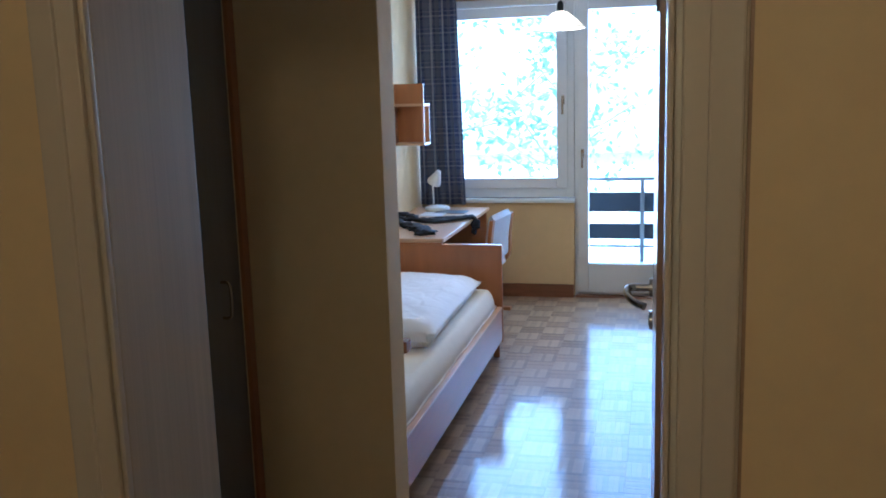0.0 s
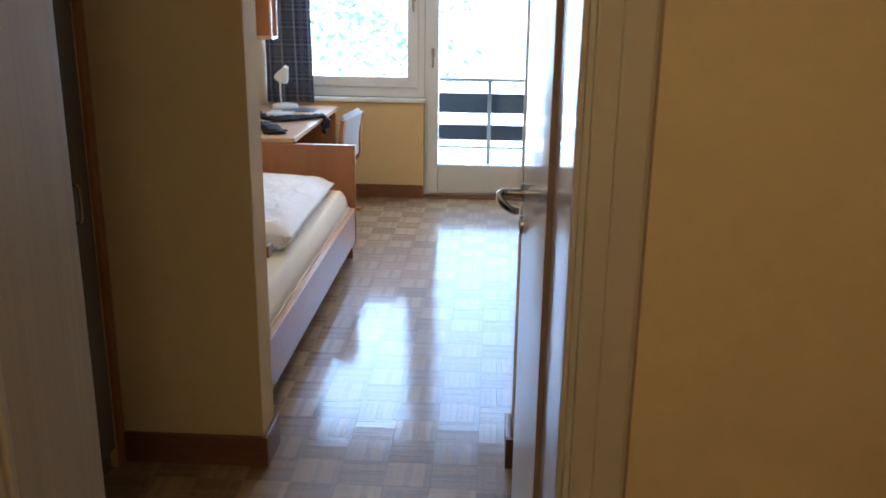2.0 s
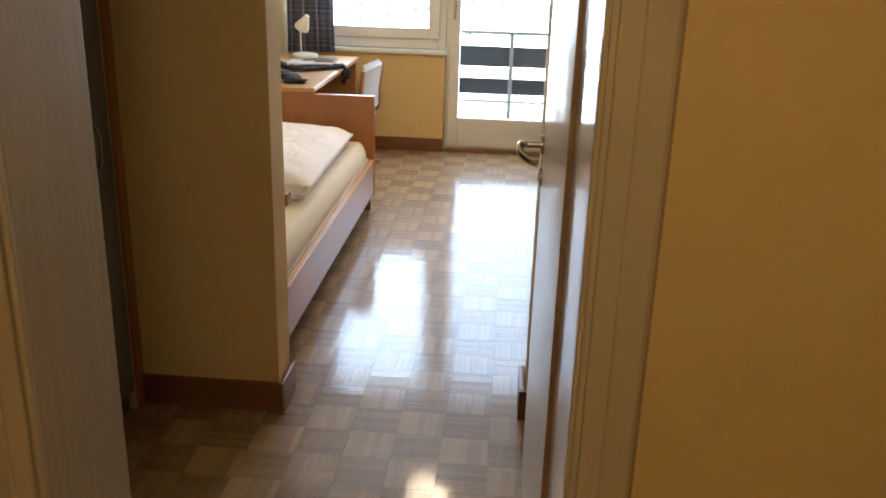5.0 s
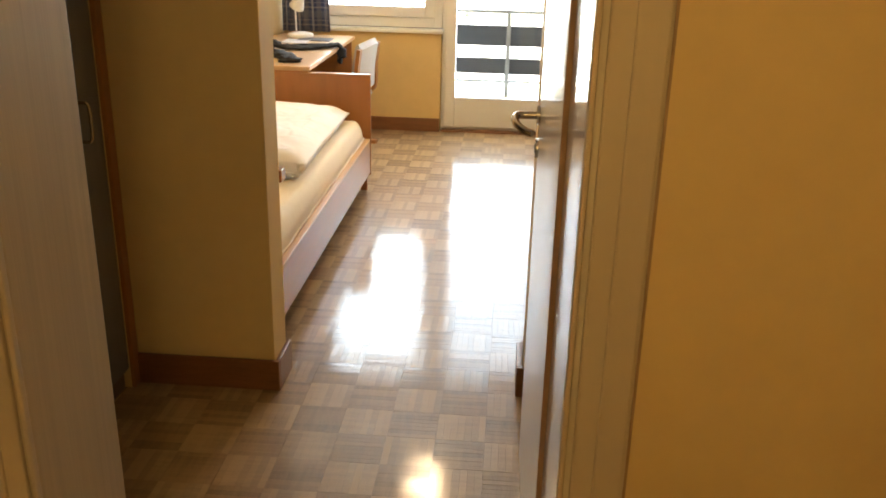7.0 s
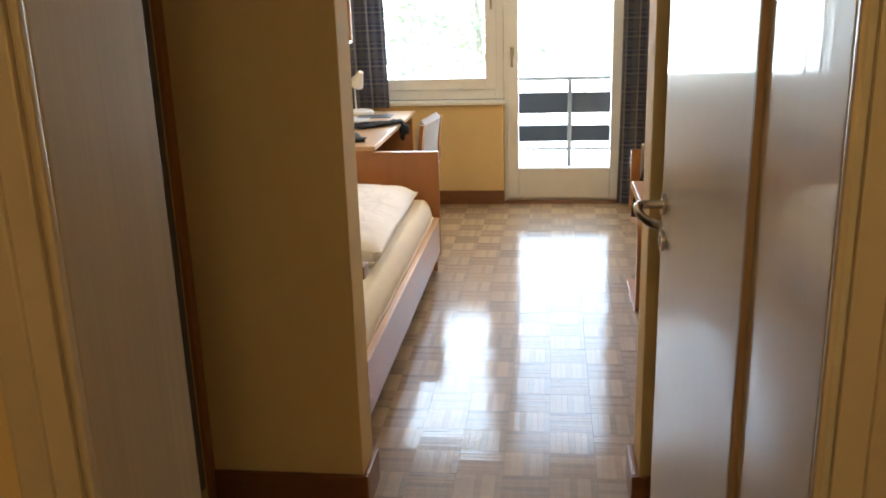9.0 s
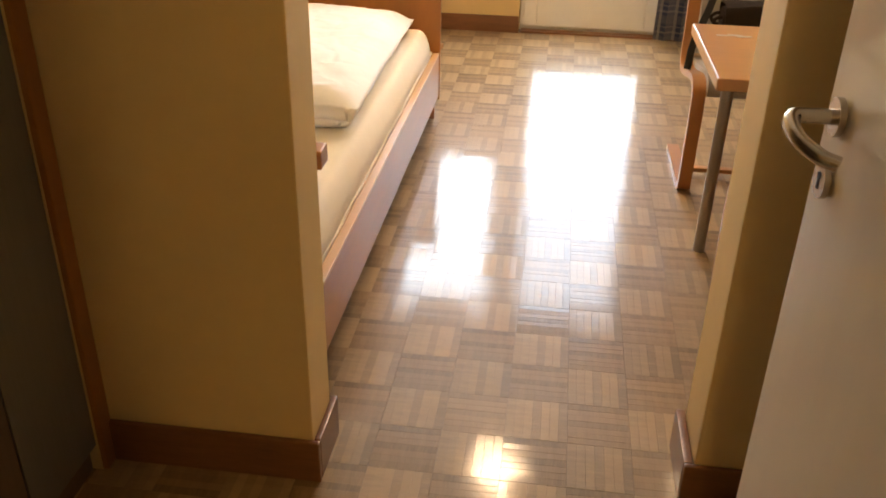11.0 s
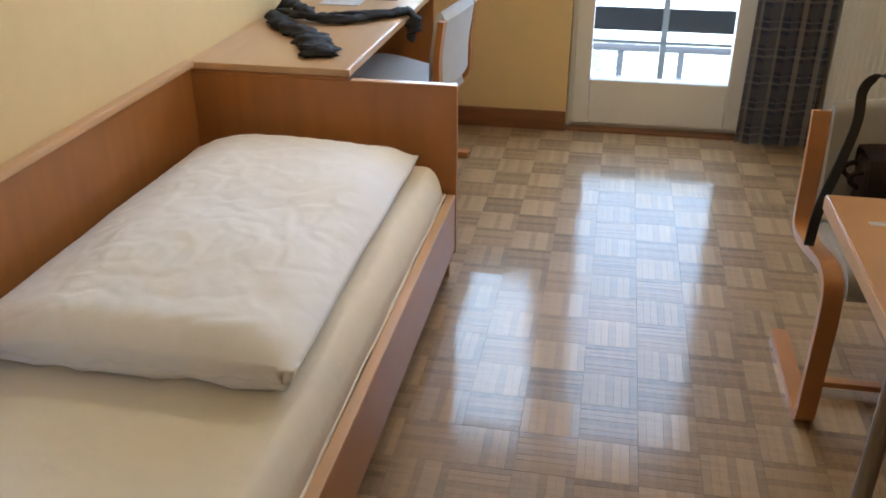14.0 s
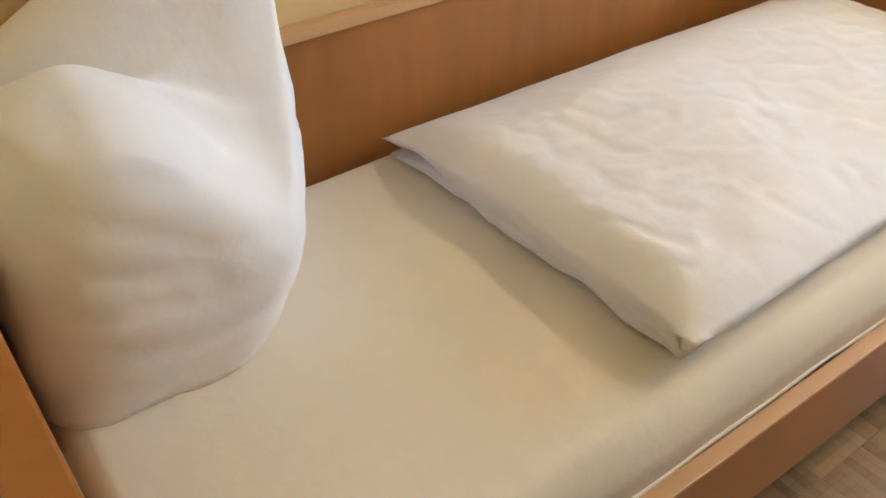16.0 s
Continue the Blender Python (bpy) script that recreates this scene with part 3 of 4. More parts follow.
# folded duvet: a lower layer peeping out under a thicker upper one
def duvet_layer(x0, x1, y0, y1, z0, height, seed, wrinkle, nx, ny):
    bm = bmesh.new()
    top, low = [], []
    for j in range(ny + 1):
        rt, rl = [], []
        for i in range(nx + 1):
            u, v = i / nx, j / ny
            wob = 0.010 * noise.noise(Vector((v * 4, seed, u * 2)))
            x = x0 + (x1 - x0) * u + wob - 0.032 * u * v
            y = y0 + (y1 - y0) * v + 0.016 * noise.noise(Vector((u * 5, seed + 7, v * 2)))
            du, dv = min(u, 1 - u) * (x1 - x0), min(v, 1 - v) * (y1 - y0)
            k = min(1, du / 0.15) if u > 0.5 else min(1, du / 0.30)
            k2 = min(1, dv / 0.11)
            rise = (1 - (1 - k) ** 2.6) * (1 - (1 - k2) ** 2.4)
            p = Vector((x, y, 0))
            w = noise.noise(p * 3.2 + Vector((seed, 0, 0))) * 0.010 + wrinkle * (
                0.8 * noise.noise(Vector((x * 7 + 4 * y, y * 4 - x * 5, seed))) - 1.1 * (1 - abs(noise.noise(Vector((x * 9 - y * 7, y * 6 + x * 8, seed + 5))))) ** 6
                + 0.9 * (1 - abs(noise.noise(Vector((x * 4 + y * 8, y * 3 - x * 9, seed + 2))))) ** 8)
            swell = 0.80 + 0.26 * math.sin(math.pi * min(1, v * 1.05)) * math.sin(math.pi * (0.15 + 0.7 * u))
            z = z0 + height * (0.55 - 0.25 * v) * min(1, 0.35 + 2.2 * u) + height * (0.50 + 0.22 * v) * rise * swell + w * (0.35 + rise)
            rt.append(bm.verts.new((x, y, z)))
            rim = max(0, 1 - min(du, dv) / 0.03)
            inward = 0.022 + 0.014 * noise.noise(Vector((u * 14, v * 12, seed + 1)))
            lx = x + (inward if u < 0.5 else -inward) * rim * (du < 0.03)
            ly = y + (inward if v < 0.5 else -inward) * rim * (dv < 0.03)
            rl.append(bm.verts.new((lx, ly, z0 + height * 0.16 * (1 - rise) ** 2 * (1 + noise.noise(Vector((u * 9, v * 9, seed)))))))
        top.append(rt)
        low.append(rl)
    for j in range(ny):
        for i in range(nx):
            bm.faces.new((top[j][i], top[j][i + 1], top[j + 1][i + 1], top[j + 1][i]))
            bm.faces.new((low[j][i], low[j + 1][i], low[j + 1][i + 1], low[j][i + 1]))
    rim = [(top[j][0], low[j][0]) for j in range(ny, 0, -1)] + [(top[0][i], low[0][i]) for i in range(nx)] + \
          [(top[j][nx], low[j][nx]) for j in range(ny)] + [(top[ny][i], low[ny][i]) for i in range(nx, -1, -1)]
    for (a, b), (c, d) in zip(rim, rim[1:]):
        bm.faces.new((a, c, d, b))
    bmesh.ops.recalc_face_normals(bm, faces=bm.faces)
    return bm


duvet = thing("duvet", pose(0, 0, 0), "white folded duvet lying on the mattress", "duvet")
part("lower_fold", duvet_layer(-0.870, -0.095, 3.592, 4.86, 0.4515, 0.058, 4.0, 0.004, 60, 70), LINEN, duvet, "", True)
part("upper_fold", duvet_layer(-0.880, -0.070, 3.580, 4.885, 0.476, 0.112, 11.0, 0.0023, 90, 140), LINEN, duvet, "", True)


def pillow_mesh():
    """A plump pillow set on edge, its top pressed in along one line so that two soft corners stand up beside the dent."""
    bm = bmesh.new()
    n, m, k = 96, 26, 26
    rx, ry = 0.225, 0.212

    def plan(a):
        c, s = math.cos(a), math.sin(a)
        d = (abs(c) ** 3.6 + abs(s) ** 3.6) ** (-1 / 3.6)
        x, y = rx * d * c, ry * d * s
        wide = min(1, max(0, (0.17 - x) / 0.27))
        return x, y * (1 + 0.52 * wide) if y > 0 else y

    def height(x, y):
        drop = min(1, max(0, (y + 0.09) / 0.28))
        near, far = 0.465 - 0.205 * drop * drop * (3 - 2 * drop), 0.52 + 0.55 * min(y, 0.2)
        t = 1 / (1 + math.exp(-(x + 0.035) / 0.028))
        dent = 0.115 * (1 - 0.6 * drop) * math.exp(-((x + 0.045) / 0.034) ** 2)
        return near * t + far * (1 - t) - dent - 1.2 * max(0, abs(x + 0.02) - 0.13) ** 1.4

    def creases(x, y, z):
        a = math.atan2(z - 0.25, x + 0.03)
        near = math.exp(-(math.hypot(x + 0.03, (z - 0.27) * 0.8) / 0.12) ** 2) * min(1, max(0, (y + 0.05) / 0.15))
        return 0.009 * near * math.sin(13 * a + 3 * noise.noise(Vector((x * 6, y * 6, z * 6)))) + 0.006 * noise.noise(Vector((x * 6, y * 6, z * 8))) - 0.007 * min(1, max(0, (x + 0.02) / 0.08)) * (1 - abs(noise.noise(Vector((x * 5 + y * 4, y * 3, z * 11 + 4 * y))))) ** 7 + 0.008 * (0.3 + max(0, 0.25 - z) * 3) * noise.noise(Vector((x * 9 + 4, y * 9, z * 26)))

    rings = []
    for j in range(m + 1):                       # the upright skin, bottom to top
        v = j / m
        ring_v = []
        for i in range(n):
            a = 2 * math.pi * i / n
            px, py = plan(a)
            h = height(px * 0.907, py * 0.907) * 0.93
            z = h * v
            belly = (0.88 + 0.12 * math.sin(math.pi * (0.12 + 0.70 * v))) * (1 - 0.04 * max(0, (v - 0.75) / 0.25) ** 2)
            q = creases(px, py, z)
            x, y = px * (belly + q * 4), py * (belly + q * 4)
            ring_v.append(bm.verts.new((x, y + 0.06 * v, z)))
        rings.append(ring_v)
    for j in range(1, k):                        # the top, rim to middle
        w = 1 - j / k
        ring_v = []
        for i in range(n):
            a = 2 * math.pi * i / n
            px, py = plan(a)
            px, py = px * 0.907 * w, py * 0.907 * w
            dome = 0.93 + 0.07 * math.sqrt(max(0, 1 - w ** 3))
            z = height(px, py) * dome + creases(px, py, 0.35)
            ring_v.append(bm.verts.new((px, py + 0.06, z)))
        rings.append(ring_v)
    for a, b in zip(rings, rings[1:]):
        for i in range(n):
            bm.faces.new((a[i], a[(i + 1) % n], b[(i + 1) % n], b[i]))
    bm.faces.new(rings[-1])
    bm.faces.new(rings[0][::-1])
    bmesh.ops.smooth_vert(bm, verts=bm.verts, factor=0.2, use_axis_x=True, use_axis_y=True, use_axis_z=True)
    bmesh.ops.recalc_face_normals(bm, faces=bm.faces)
    return bm


pillow = solid("pillow", pillow_mesh(), LINEN, "plump white pillow standing upright against the headboard", "pillow")
pillow.matrix_world = pose(-0.71, 2.985, 0.449, 0, 0, 0)

# ---- desk and what lies on it ----
desk = thing("desk", pose(0, 0, 0), "pale beech desk fixed behind the bed's footboard", "desk")
part("desktop", cuboid(-0.948, -0.368, 5.001, 6.56, 0.7255, 0.75, 0.003), DESK_TOP, desk)
part("front_edge", cuboid(-0.3675, -0.362, 5.001, 6.56, 0.7255, 0.7495, 0.001), BEECH_EDGE, desk, "light edge band")
part("side_panel", cuboid(-0.93, -0.385, 6.53, 6.555, 0.0, 0.725, 0.002), BEECH, desk)
part("back_rail", cuboid(-0.946, -0.928, 5.03, 6.528, 0.35, 0.725, 0.002), BEECH, desk)

for y in (6.05, 6.14):
    so = thing("socket", pose(-0.9275, y, 0.52), "white wall socket under the desk", "socket", "sockets under the desk")
    part("plate", cuboid(0, 0.009, -0.04, 0.04, -0.04, 0.04, 0.003), PLASTIC, so)
    part("well", tube(bmesh.new(), [(0.0092, 0, 0), (0.0104, 0, 0)], 0.022, 20), SLOT, so, "dark round well")

desk_lamp = thing("desk_lamp", pose(-0.735, 6.36, 0.7505), "white metal desk lamp with a round base", "desk lamp")
part("base", lathe(bmesh.new(), [(0.0, 0.0), (0.092, 0.0), (0.098, 0.012), (0.092, 0.030), (0.05, 0.040), (0.0, 0.042)]), PLASTIC, desk_lamp)
part("stem", tube(bmesh.new(), bend([(-0.03, 0, 0.04), (-0.032, 0, 0.14), (-0.03, 0, 0.22), (-0.02, 0, 0.265)], 4), 0.006), PLASTIC, desk_lamp)
head = lathe(bmesh.new(), [(0.0, 0.06), (0.018, 0.058), (0.026, 0.03), (0.05, -0.03), (0.056, -0.055), (0.053, -0.055), (0.045, -0.03), (0.02, 0.03), (0.0, 0.04)])
bmesh.ops.transform(head, matrix=pose(0.0, -0.01, 0.262, 20, 30, 0), verts=head.verts)
part("shade", head, PLASTIC, desk_lamp)

solid("magazine", cuboid(-0.72, -0.48, 6.17, 6.33, 0.7505, 0.756, 0.002), DARK_PAPER, "dark magazine lying on the desk", "magazine")
solid("notepad", cuboid(-0.80, -0.62, 6.02, 6.24, 0.7505, 0.7504 + 0.004, 0.001), PAPER, "pale notepad under the scarf", "notepad")


def draped(points, width, lift, name, mat, label, category):
    """A crumpled band of cloth lying along points."""
    path = bend(points, 8)
    bm = bmesh.new()
    rows = []
    for i, p in enumerate(path):
        a, b = Vector(path[max(0, i - 1)]), Vector(path[min(len(path) - 1, i + 1)])
        way = (b - a).normalized()
        out = way.cross(Vector((0, 0, 1)))
        out = out.normalized() if out.length > 0.2 else Vector((0, 1, 0))
        up = out.cross(way).normalized()
        row = []
        for k in range(14):
            ang = 2 * math.pi * k / 14
            r = 1 + 0.8 * noise.noise(Vector((i * 0.35, math.cos(ang) * 3.2, math.sin(ang) * 3.2)))
            taper = 1.0 if 1 < i < len(path) - 2 else 0.75
            side, high = math.cos(ang) * width * r * taper, max(-0.4, math.sin(ang)) * lift * r * taper
            row.append(bm.verts.new(Vector(p) + out * side + up * (high + lift * 0.4)))
        rows.append(row)
    for a, b in zip(rows, rows[1:]):
        for k in range(14):
            bm.faces.new((a[k], a[(k + 1) % 14], b[(k + 1) % 14], b[k]))
    bm.faces.new(rows[0])
    bm.faces.new(rows[-1])
    bmesh.ops.recalc_face_normals(bm, faces=bm.faces)
    return solid(name, bm, mat, label, category)


scarf = thing("scarf", pose(0, 0, 0), "crumpled black scarf hanging over the desk edge", "scarf")
for pts, w, h in (([(-0.90, 5.80, 0.754), (-0.82, 5.70, 0.765), (-0.70, 5.66, 0.764), (-0.58, 5.67, 0.758), (-0.48, 5.76, 0.757), (-0.40, 5.86, 0.758), (-0.352, 5.88, 0.748), (-0.335, 5.87, 0.70), (-0.33, 5.86, 0.645)], 0.034, 0.018),
                  ([(-0.90, 5.78, 0.752), (-0.84, 5.62, 0.758), (-0.75, 5.50, 0.756), (-0.66, 5.42, 0.754), (-0.60, 5.34, 0.752)], 0.046, 0.020),
                  ([(-0.63, 5.38, 0.752), (-0.57, 5.28, 0.755), (-0.53, 5.20, 0.753), (-0.505, 5.12, 0.7515)], 0.062, 0.020),
                  ([(-0.91, 5.90, 0.756), (-0.85, 5.82, 0.785), (-0.78, 5.74, 0.782), (-0.72, 5.66, 0.768)], 0.038, 0.018),
                  ([(-0.66, 5.72, 0.765), (-0.55, 5.74, 0.772), (-0.44, 5.84, 0.766)], 0.024, 0.012)):
    piece = draped(pts, w, h, "fold", BLACK_CLOTH, "", "")
    piece.parent = scarf

# ---- wall shelf over the desk ----
shelf = thing("wall_shelf", pose(-0.95, 5.9, 1.28), "open beech wall shelf over the desk", "shelf")
part("bottom_board", cuboid(0.002, 0.25, 0, 0.17, 0.0, 0.018, 0.001), DESK_TOP, shelf)
part("middle_board", cuboid(0.002, 0.25, 0, 0.17, 0.28, 0.298, 0.001), DESK_TOP, shelf)
part("upper_end_panel", cuboid(0.002, 0.25, 0.002, 0.02, 0.2985, 0.44, 0.001), BEECH, shelf)
part("back_panel", cuboid(0.001, 0.012, 0.021, 0.15, 0.0185, 0.2795), BEECH, shelf)
part("far_end_panel", cuboid(0.002, 0.25, 0.152, 0.17, 0.0185, 0.2795, 0.001), BEECH, shelf)
part("front_post", cuboid(0.236, 0.25, 0, 0.02, 0.0185, 0.2795, 0.001), BEECH_EDGE, shelf)

# ---- bentwood chairs ----
SIDE = bend([(0.46, 0.014), (0.30, 0.013), (0.06, 0.013), (0.012, 0.018), (-0.006, 0.05), (-0.012, 0.20), (-0.018, 0.36), (0.0, 0.43), (0.05, 0.452), (0.12, 0.448), (0.30, 0.41), (0.40, 0.40), (0.445, 0.425), (0.455, 0.50), (0.455, 0.60), (0.475, 0.755)], 5)


def chair(m, cloth, label):
    c = thing("armless_chair", m, label, "chair", "bentwood chairs")
    for x in (-0.26, 0.21):
        part("side_frame", strip(bmesh.new(), SIDE, x, x + 0.05, 0.026), BENTWOOD, c, "bent beech side frame")
    part("cross_bar", cuboid(-0.21, 0.21, 0.15, 0.185, 0.026, 0.044, 0.003), BENTWOOD, c)
    seat = bmesh.new()
    strip(seat, bend([(-0.005, 0.415), (-0.004, 0.435), (0.02, 0.452), (0.10, 0.452), (0.28, 0.42), (0.40, 0.405), (0.43, 0.41)], 5), -0.208, 0.208, 0.06)
    part("seat", seat, cloth, c, "upholstered seat")
    back = bmesh.new()
    strip(back, bend([(0.43, 0.46), (0.434, 0.58), (0.446, 0.67), (0.460, 0.752), (0.470, 0.764)], 5), -0.208, 0.208, 0.05)
    bmesh.ops.subdivide_edges(back, edges=[e for e in back.edges if abs(e.verts[0].co.x - e.verts[1].co.x) > 0.3], cuts=9)
    for v in back.verts:
        v.co.y += 0.022 * (1 - (v.co.x / 0.208) ** 2)
        v.co.z += 0.012 * (1 - (v.co.x / 0.208) ** 2) * (v.co.z > 0.7)
    part("backrest", back, cloth, c, "upholstered backrest")
    return c


first_chair = chair(pose(1.335, 4.345, 0.0), GREY_CLOTH, "bentwood chair with grey upholstery at the table")
chair(pose(1.345, 3.43, 0.0, 0, 0, 180), BLUE_CLOTH, "bentwood chair with blue-grey upholstery at the table")
pale = material("pale_grey_upholstery", (0.55, 0.56, 0.58), 0.9, vary=0.08, scale=30, bump=0.3, bump_scale=400, sheen=0.3)
chair(pose(-0.635, 6.06, 0.0, 0, 0, -97), pale, "bentwood chair with pale upholstery pushed to the desk")

# ---- table by the wall ----
table = thing("table", pose(1.045, 3.685, 0), "beech table with one round metal leg at the wall", "table")
part("tabletop", cuboid(0.0, 0.578, 0.0, 0.69, 0.635, 0.675, 0.003), TABLE_TOP, table)
part("edge_band", cuboid(-0.0025, -0.0003, 0.003, 0.687, 0.638, 0.672), BEECH_EDGE, table, "light edge band")
leg = part("leg", tube(bmesh.new(), [(0.06, 0.15, 0.0), (0.06, 0.13, 0.634)], 0.02, 20), GREY_METAL, table, "grey metal tube leg")
part("wall_bracket", cuboid(0.545, 0.574, 0.05, 0.64, 0.59, 0.634, 0.002), BEECH, table)

panel = thing("wall_panel_east", pose(0, 0, 0), "beech wainscot panel with a cap rail on the wall", "wall panel")
panel["kind"] = "structure"
part("panel_board", cuboid(RIGHT - 0.014, RIGHT - 0.001, 2.80, 5.75, 0.0, 0.677, 0.002), BEECH, panel)
part("cap_rail", cuboid(RIGHT - 0.034, RIGHT - 0.001, 2.80, 5.755, 0.6775, 0.704, 0.004), BEECH_EDGE, panel)

# fruit, cap and cards on the table
f = bmesh.new()
bmesh.ops.create_uvsphere(f, u_segments=28, v_segments=18, radius=0.036)
for v in f.verts:
    r = v.co.normalized()
    v.co *= 1 + 0.03 * noise.noise(r * 1.7)
    pole = max(0, abs(r.z) - 0.86)
    v.co.z *= 0.90 - 0.7 * pole
fruit = thing("orange", pose(1.295, 4.10, 0.7075), "small yellow orange lying on the table", "fruit")
part("peel", f, FRUIT, fruit)
part("stem_end", tube(bmesh.new(), [(0, 0, 0.0275), (0, 0, 0.031)], 0.004, 8), BARK, fruit)

cap = thing("flat_cap", pose(1.405, 3.90, 0.6755, 0, 0, 168), "grey-brown tweed peaked cap lying on the table", "cap")
c = bmesh.new()
bmesh.ops.create_uvsphere(c, u_segments=36, v_segments=20, radius=1.0)
bmesh.ops.delete(c, geom=[v for v in c.verts if v.co.z < -0.05], context="VERTS")
for v in c.verts:
    lump = 1 + 0.07 * noise.noise(v.co * 2.2)
    v.co = Vector((v.co.x * 0.105 * lump, v.co.y * 0.088 * lump, max(0.0, (v.co.z + 0.05)) ** 0.8 * 0.125 * (1 - 0.12 * v.co.x) * lump))
part("crown", c, CAP_CLOTH, cap)
c = bmesh.new()
rows = []
for i in range(17):
    a = radians(-68 + 136 * i / 16)
    rows.append([c.verts.new((r * math.cos(a) * 1.0 + 0.01, r * math.sin(a) * 0.86, 0.022 - 2.2 * max(0, r - 0.09) ** 1.3 * 1.2 + dz)) for r, dz in ((0.085, 0.0), (0.105, 0.001), (0.125 - 0.02 * abs(math.sin(a)), 0.001), (0.172 - 0.07 * abs(math.sin(a)), 0.0), (0.170 - 0.07 * abs(math.sin(a)), -0.005), (0.12 - 0.02 * abs(math.sin(a)), -0.004), (0.085, -0.005))])
for a, b in zip(rows, rows[1:]):
    for k in range(7):
        c.faces.new((a[k], a[(k + 1) % 7], b[(k + 1) % 7], b[k]))
c.faces.new(rows[0])
c.faces.new(rows[-1])
bmesh.ops.recalc_face_normals(c, faces=c.faces)
part("peak", c, CAP_CLOTH, cap)
c = bmesh.new()
bmesh.ops.create_uvsphere(c, u_segments=36, v_segments=20, radius=1.0)
bmesh.ops.delete(c, geom=[v for v in c.verts if v.co.z < -0.05 or v.co.z > 0.86 or v.co.x > 0.42 or abs(v.co.y) < 0.15], context="VERTS")
for v in c.verts:
    lump = 1.045 + 0.07 * noise.noise(v.co * 2.2)
    v.co = Vector((v.co.x * 0.105 * lump, v.co.y * 0.088 * lump, max(0.0, (v.co.z + 0.05)) ** 0.8 * 0.125 * (1 - 0.12 * v.co.x) * lump))
bmesh.ops.solidify(c, geom=c.faces, thickness=0.003)
part("ear_flap", c, CAP_CLOTH, cap, "folded-up tweed ear flaps")
c = bmesh.new()
for side in (-1, 1):
    tube(c, bend([(0, 0, 0.122), (0.006, side * 0.016, 0.136), (0.0, side * 0.034, 0.130), (-0.006, side * 0.018, 0.121), (0, 0, 0.122)], 4), 0.004, 8)
part("bow", c, CAP_CLOTH, cap, "tied tweed bow")

for k, (x, y, a) in enumerate(((1.135, 4.215, 8), (1.175, 4.222, -12), (1.205, 4.205, 15))):
    t = solid("ticket", cuboid(-0.026, 0.026, -0.010, 0.010, 0, 0.0006), TICKET, "small printed paper ticket on the table", "ticket", "tickets on the table")
    t.matrix_world = pose(x, y, 0.6752 + 0.0007 * k, 0, 0, a)

# ---- bag on the chair ----
bag = thing("shoulder_bag", pose(1.39, 4.66, 0.445), "dark brown canvas shoulder bag on the chair seat", "bag")
b = cuboid(-0.20, 0.20, -0.055, 0.07, 0.0, 0.225, 0.03, 3)
bmesh.ops.subdivide_edges(b, edges=b.edges, cuts=3, use_grid_fill=True)
for v in b.verts:
    v.co += Vector((0.012 * noise.noise(v.co * 12), 0.012 * noise.noise(v.co * 10 + Vector((4, 0, 0))), 0.012 * noise.noise(v.co * 9) * (v.co.z > 0.05)))
    v.co.z *= 1.05 + 0.25 * v.co.x
part("body", b, BAG_CLOTH, bag)
flap = bmesh.new()
strip(flap, [(0.078, 0.18), (0.076, 0.225), (0.066, 0.236), (0.03, 0.240), (-0.02, 0.238), (-0.055, 0.234), (-0.064, 0.222), (-0.067, 0.18), (-0.070, 0.12), (-0.068, 0.07)], -0.19, 0.19, 0.005)
bmesh.ops.subdivide_edges(flap, edges=[e for e in flap.edges if abs(e.verts[0].co.x - e.verts[1].co.x) > 0.3], cuts=11)
for v in flap.verts:
    v.co += 0.012 * Vector((noise.noise(v.co * 7), 0.5 * noise.noise(v.co * 9 + Vector((3, 0, 0))), noise.noise(v.co * 11)))
    v.co.z *= 1.07 + 0.25 * v.co.x
part("flap", flap, BAG_CLOTH, bag)


def ribbon(points, width, thick):
    bm = bmesh.new()
    path = bend(points, 7)
    rings = []
    for i, p in enumerate(path):
        a, c = Vector(path[max(0, i - 1)]), Vector(path[min(len(path) - 1, i + 1)])
        way = (c - a).normalized()
        side = Vector((1, 0.35, 0))
        side = (side - way * side.dot(way)).normalized()
        up = way.cross(side)
        q = Vector(p)
        rings.append([bm.verts.new(q + s * side * width / 2 + u * up * thick / 2) for s, u in ((-1, -1), (1, -1), (1, 1), (-1, 1))])
    for a, c in zip(rings, rings[1:]):
        for k in range(4):
            bm.faces.new((a[k], a[(k + 1) % 4], c[(k + 1) % 4], c[k]))
    bm.faces.new(rings[0])
    bm.faces.new(rings[-1])
    bmesh.ops.recalc_face_normals(bm, faces=bm.faces)
    return bm


part("strap", ribbon([(-0.315, -0.10, 0.0), (-0.30, -0.07, 0.10), (-0.25, 0.0, 0.22), (-0.218, 0.05, 0.32), (-0.213, 0.08, 0.395), (-0.185, 0.09, 0.430), (-0.14, 0.09, 0.430), (-0.105, 0.08, 0.400), (-0.065, 0.06, 0.335), (-0.025, 0.035, 0.276), (0.01, 0.02, 0.272)], 0.030, 0.004), BLACK_CLOTH, bag, "black webbing strap")
for y in (-0.03, 0.045):
    part("end_loop", tube(bmesh.new(), bend([(-0.195, y, 0.15), (-0.222, y, 0.165), (-0.228, y, 0.185), (-0.205, y, 0.20), (-0.185, y, 0.19)], 4), 0.007), BAG_CLOTH, bag)
part("front_pocket", cuboid(-0.14, 0.14, -0.079, -0.056, 0.015, 0.12, 0.006), BAG_CLOTH, bag)
part("buckle", ring(-0.195, -0.165, 0.10, 0.125, 0.005, -0.066, -0.060, None, 0.001), STEEL, bag)


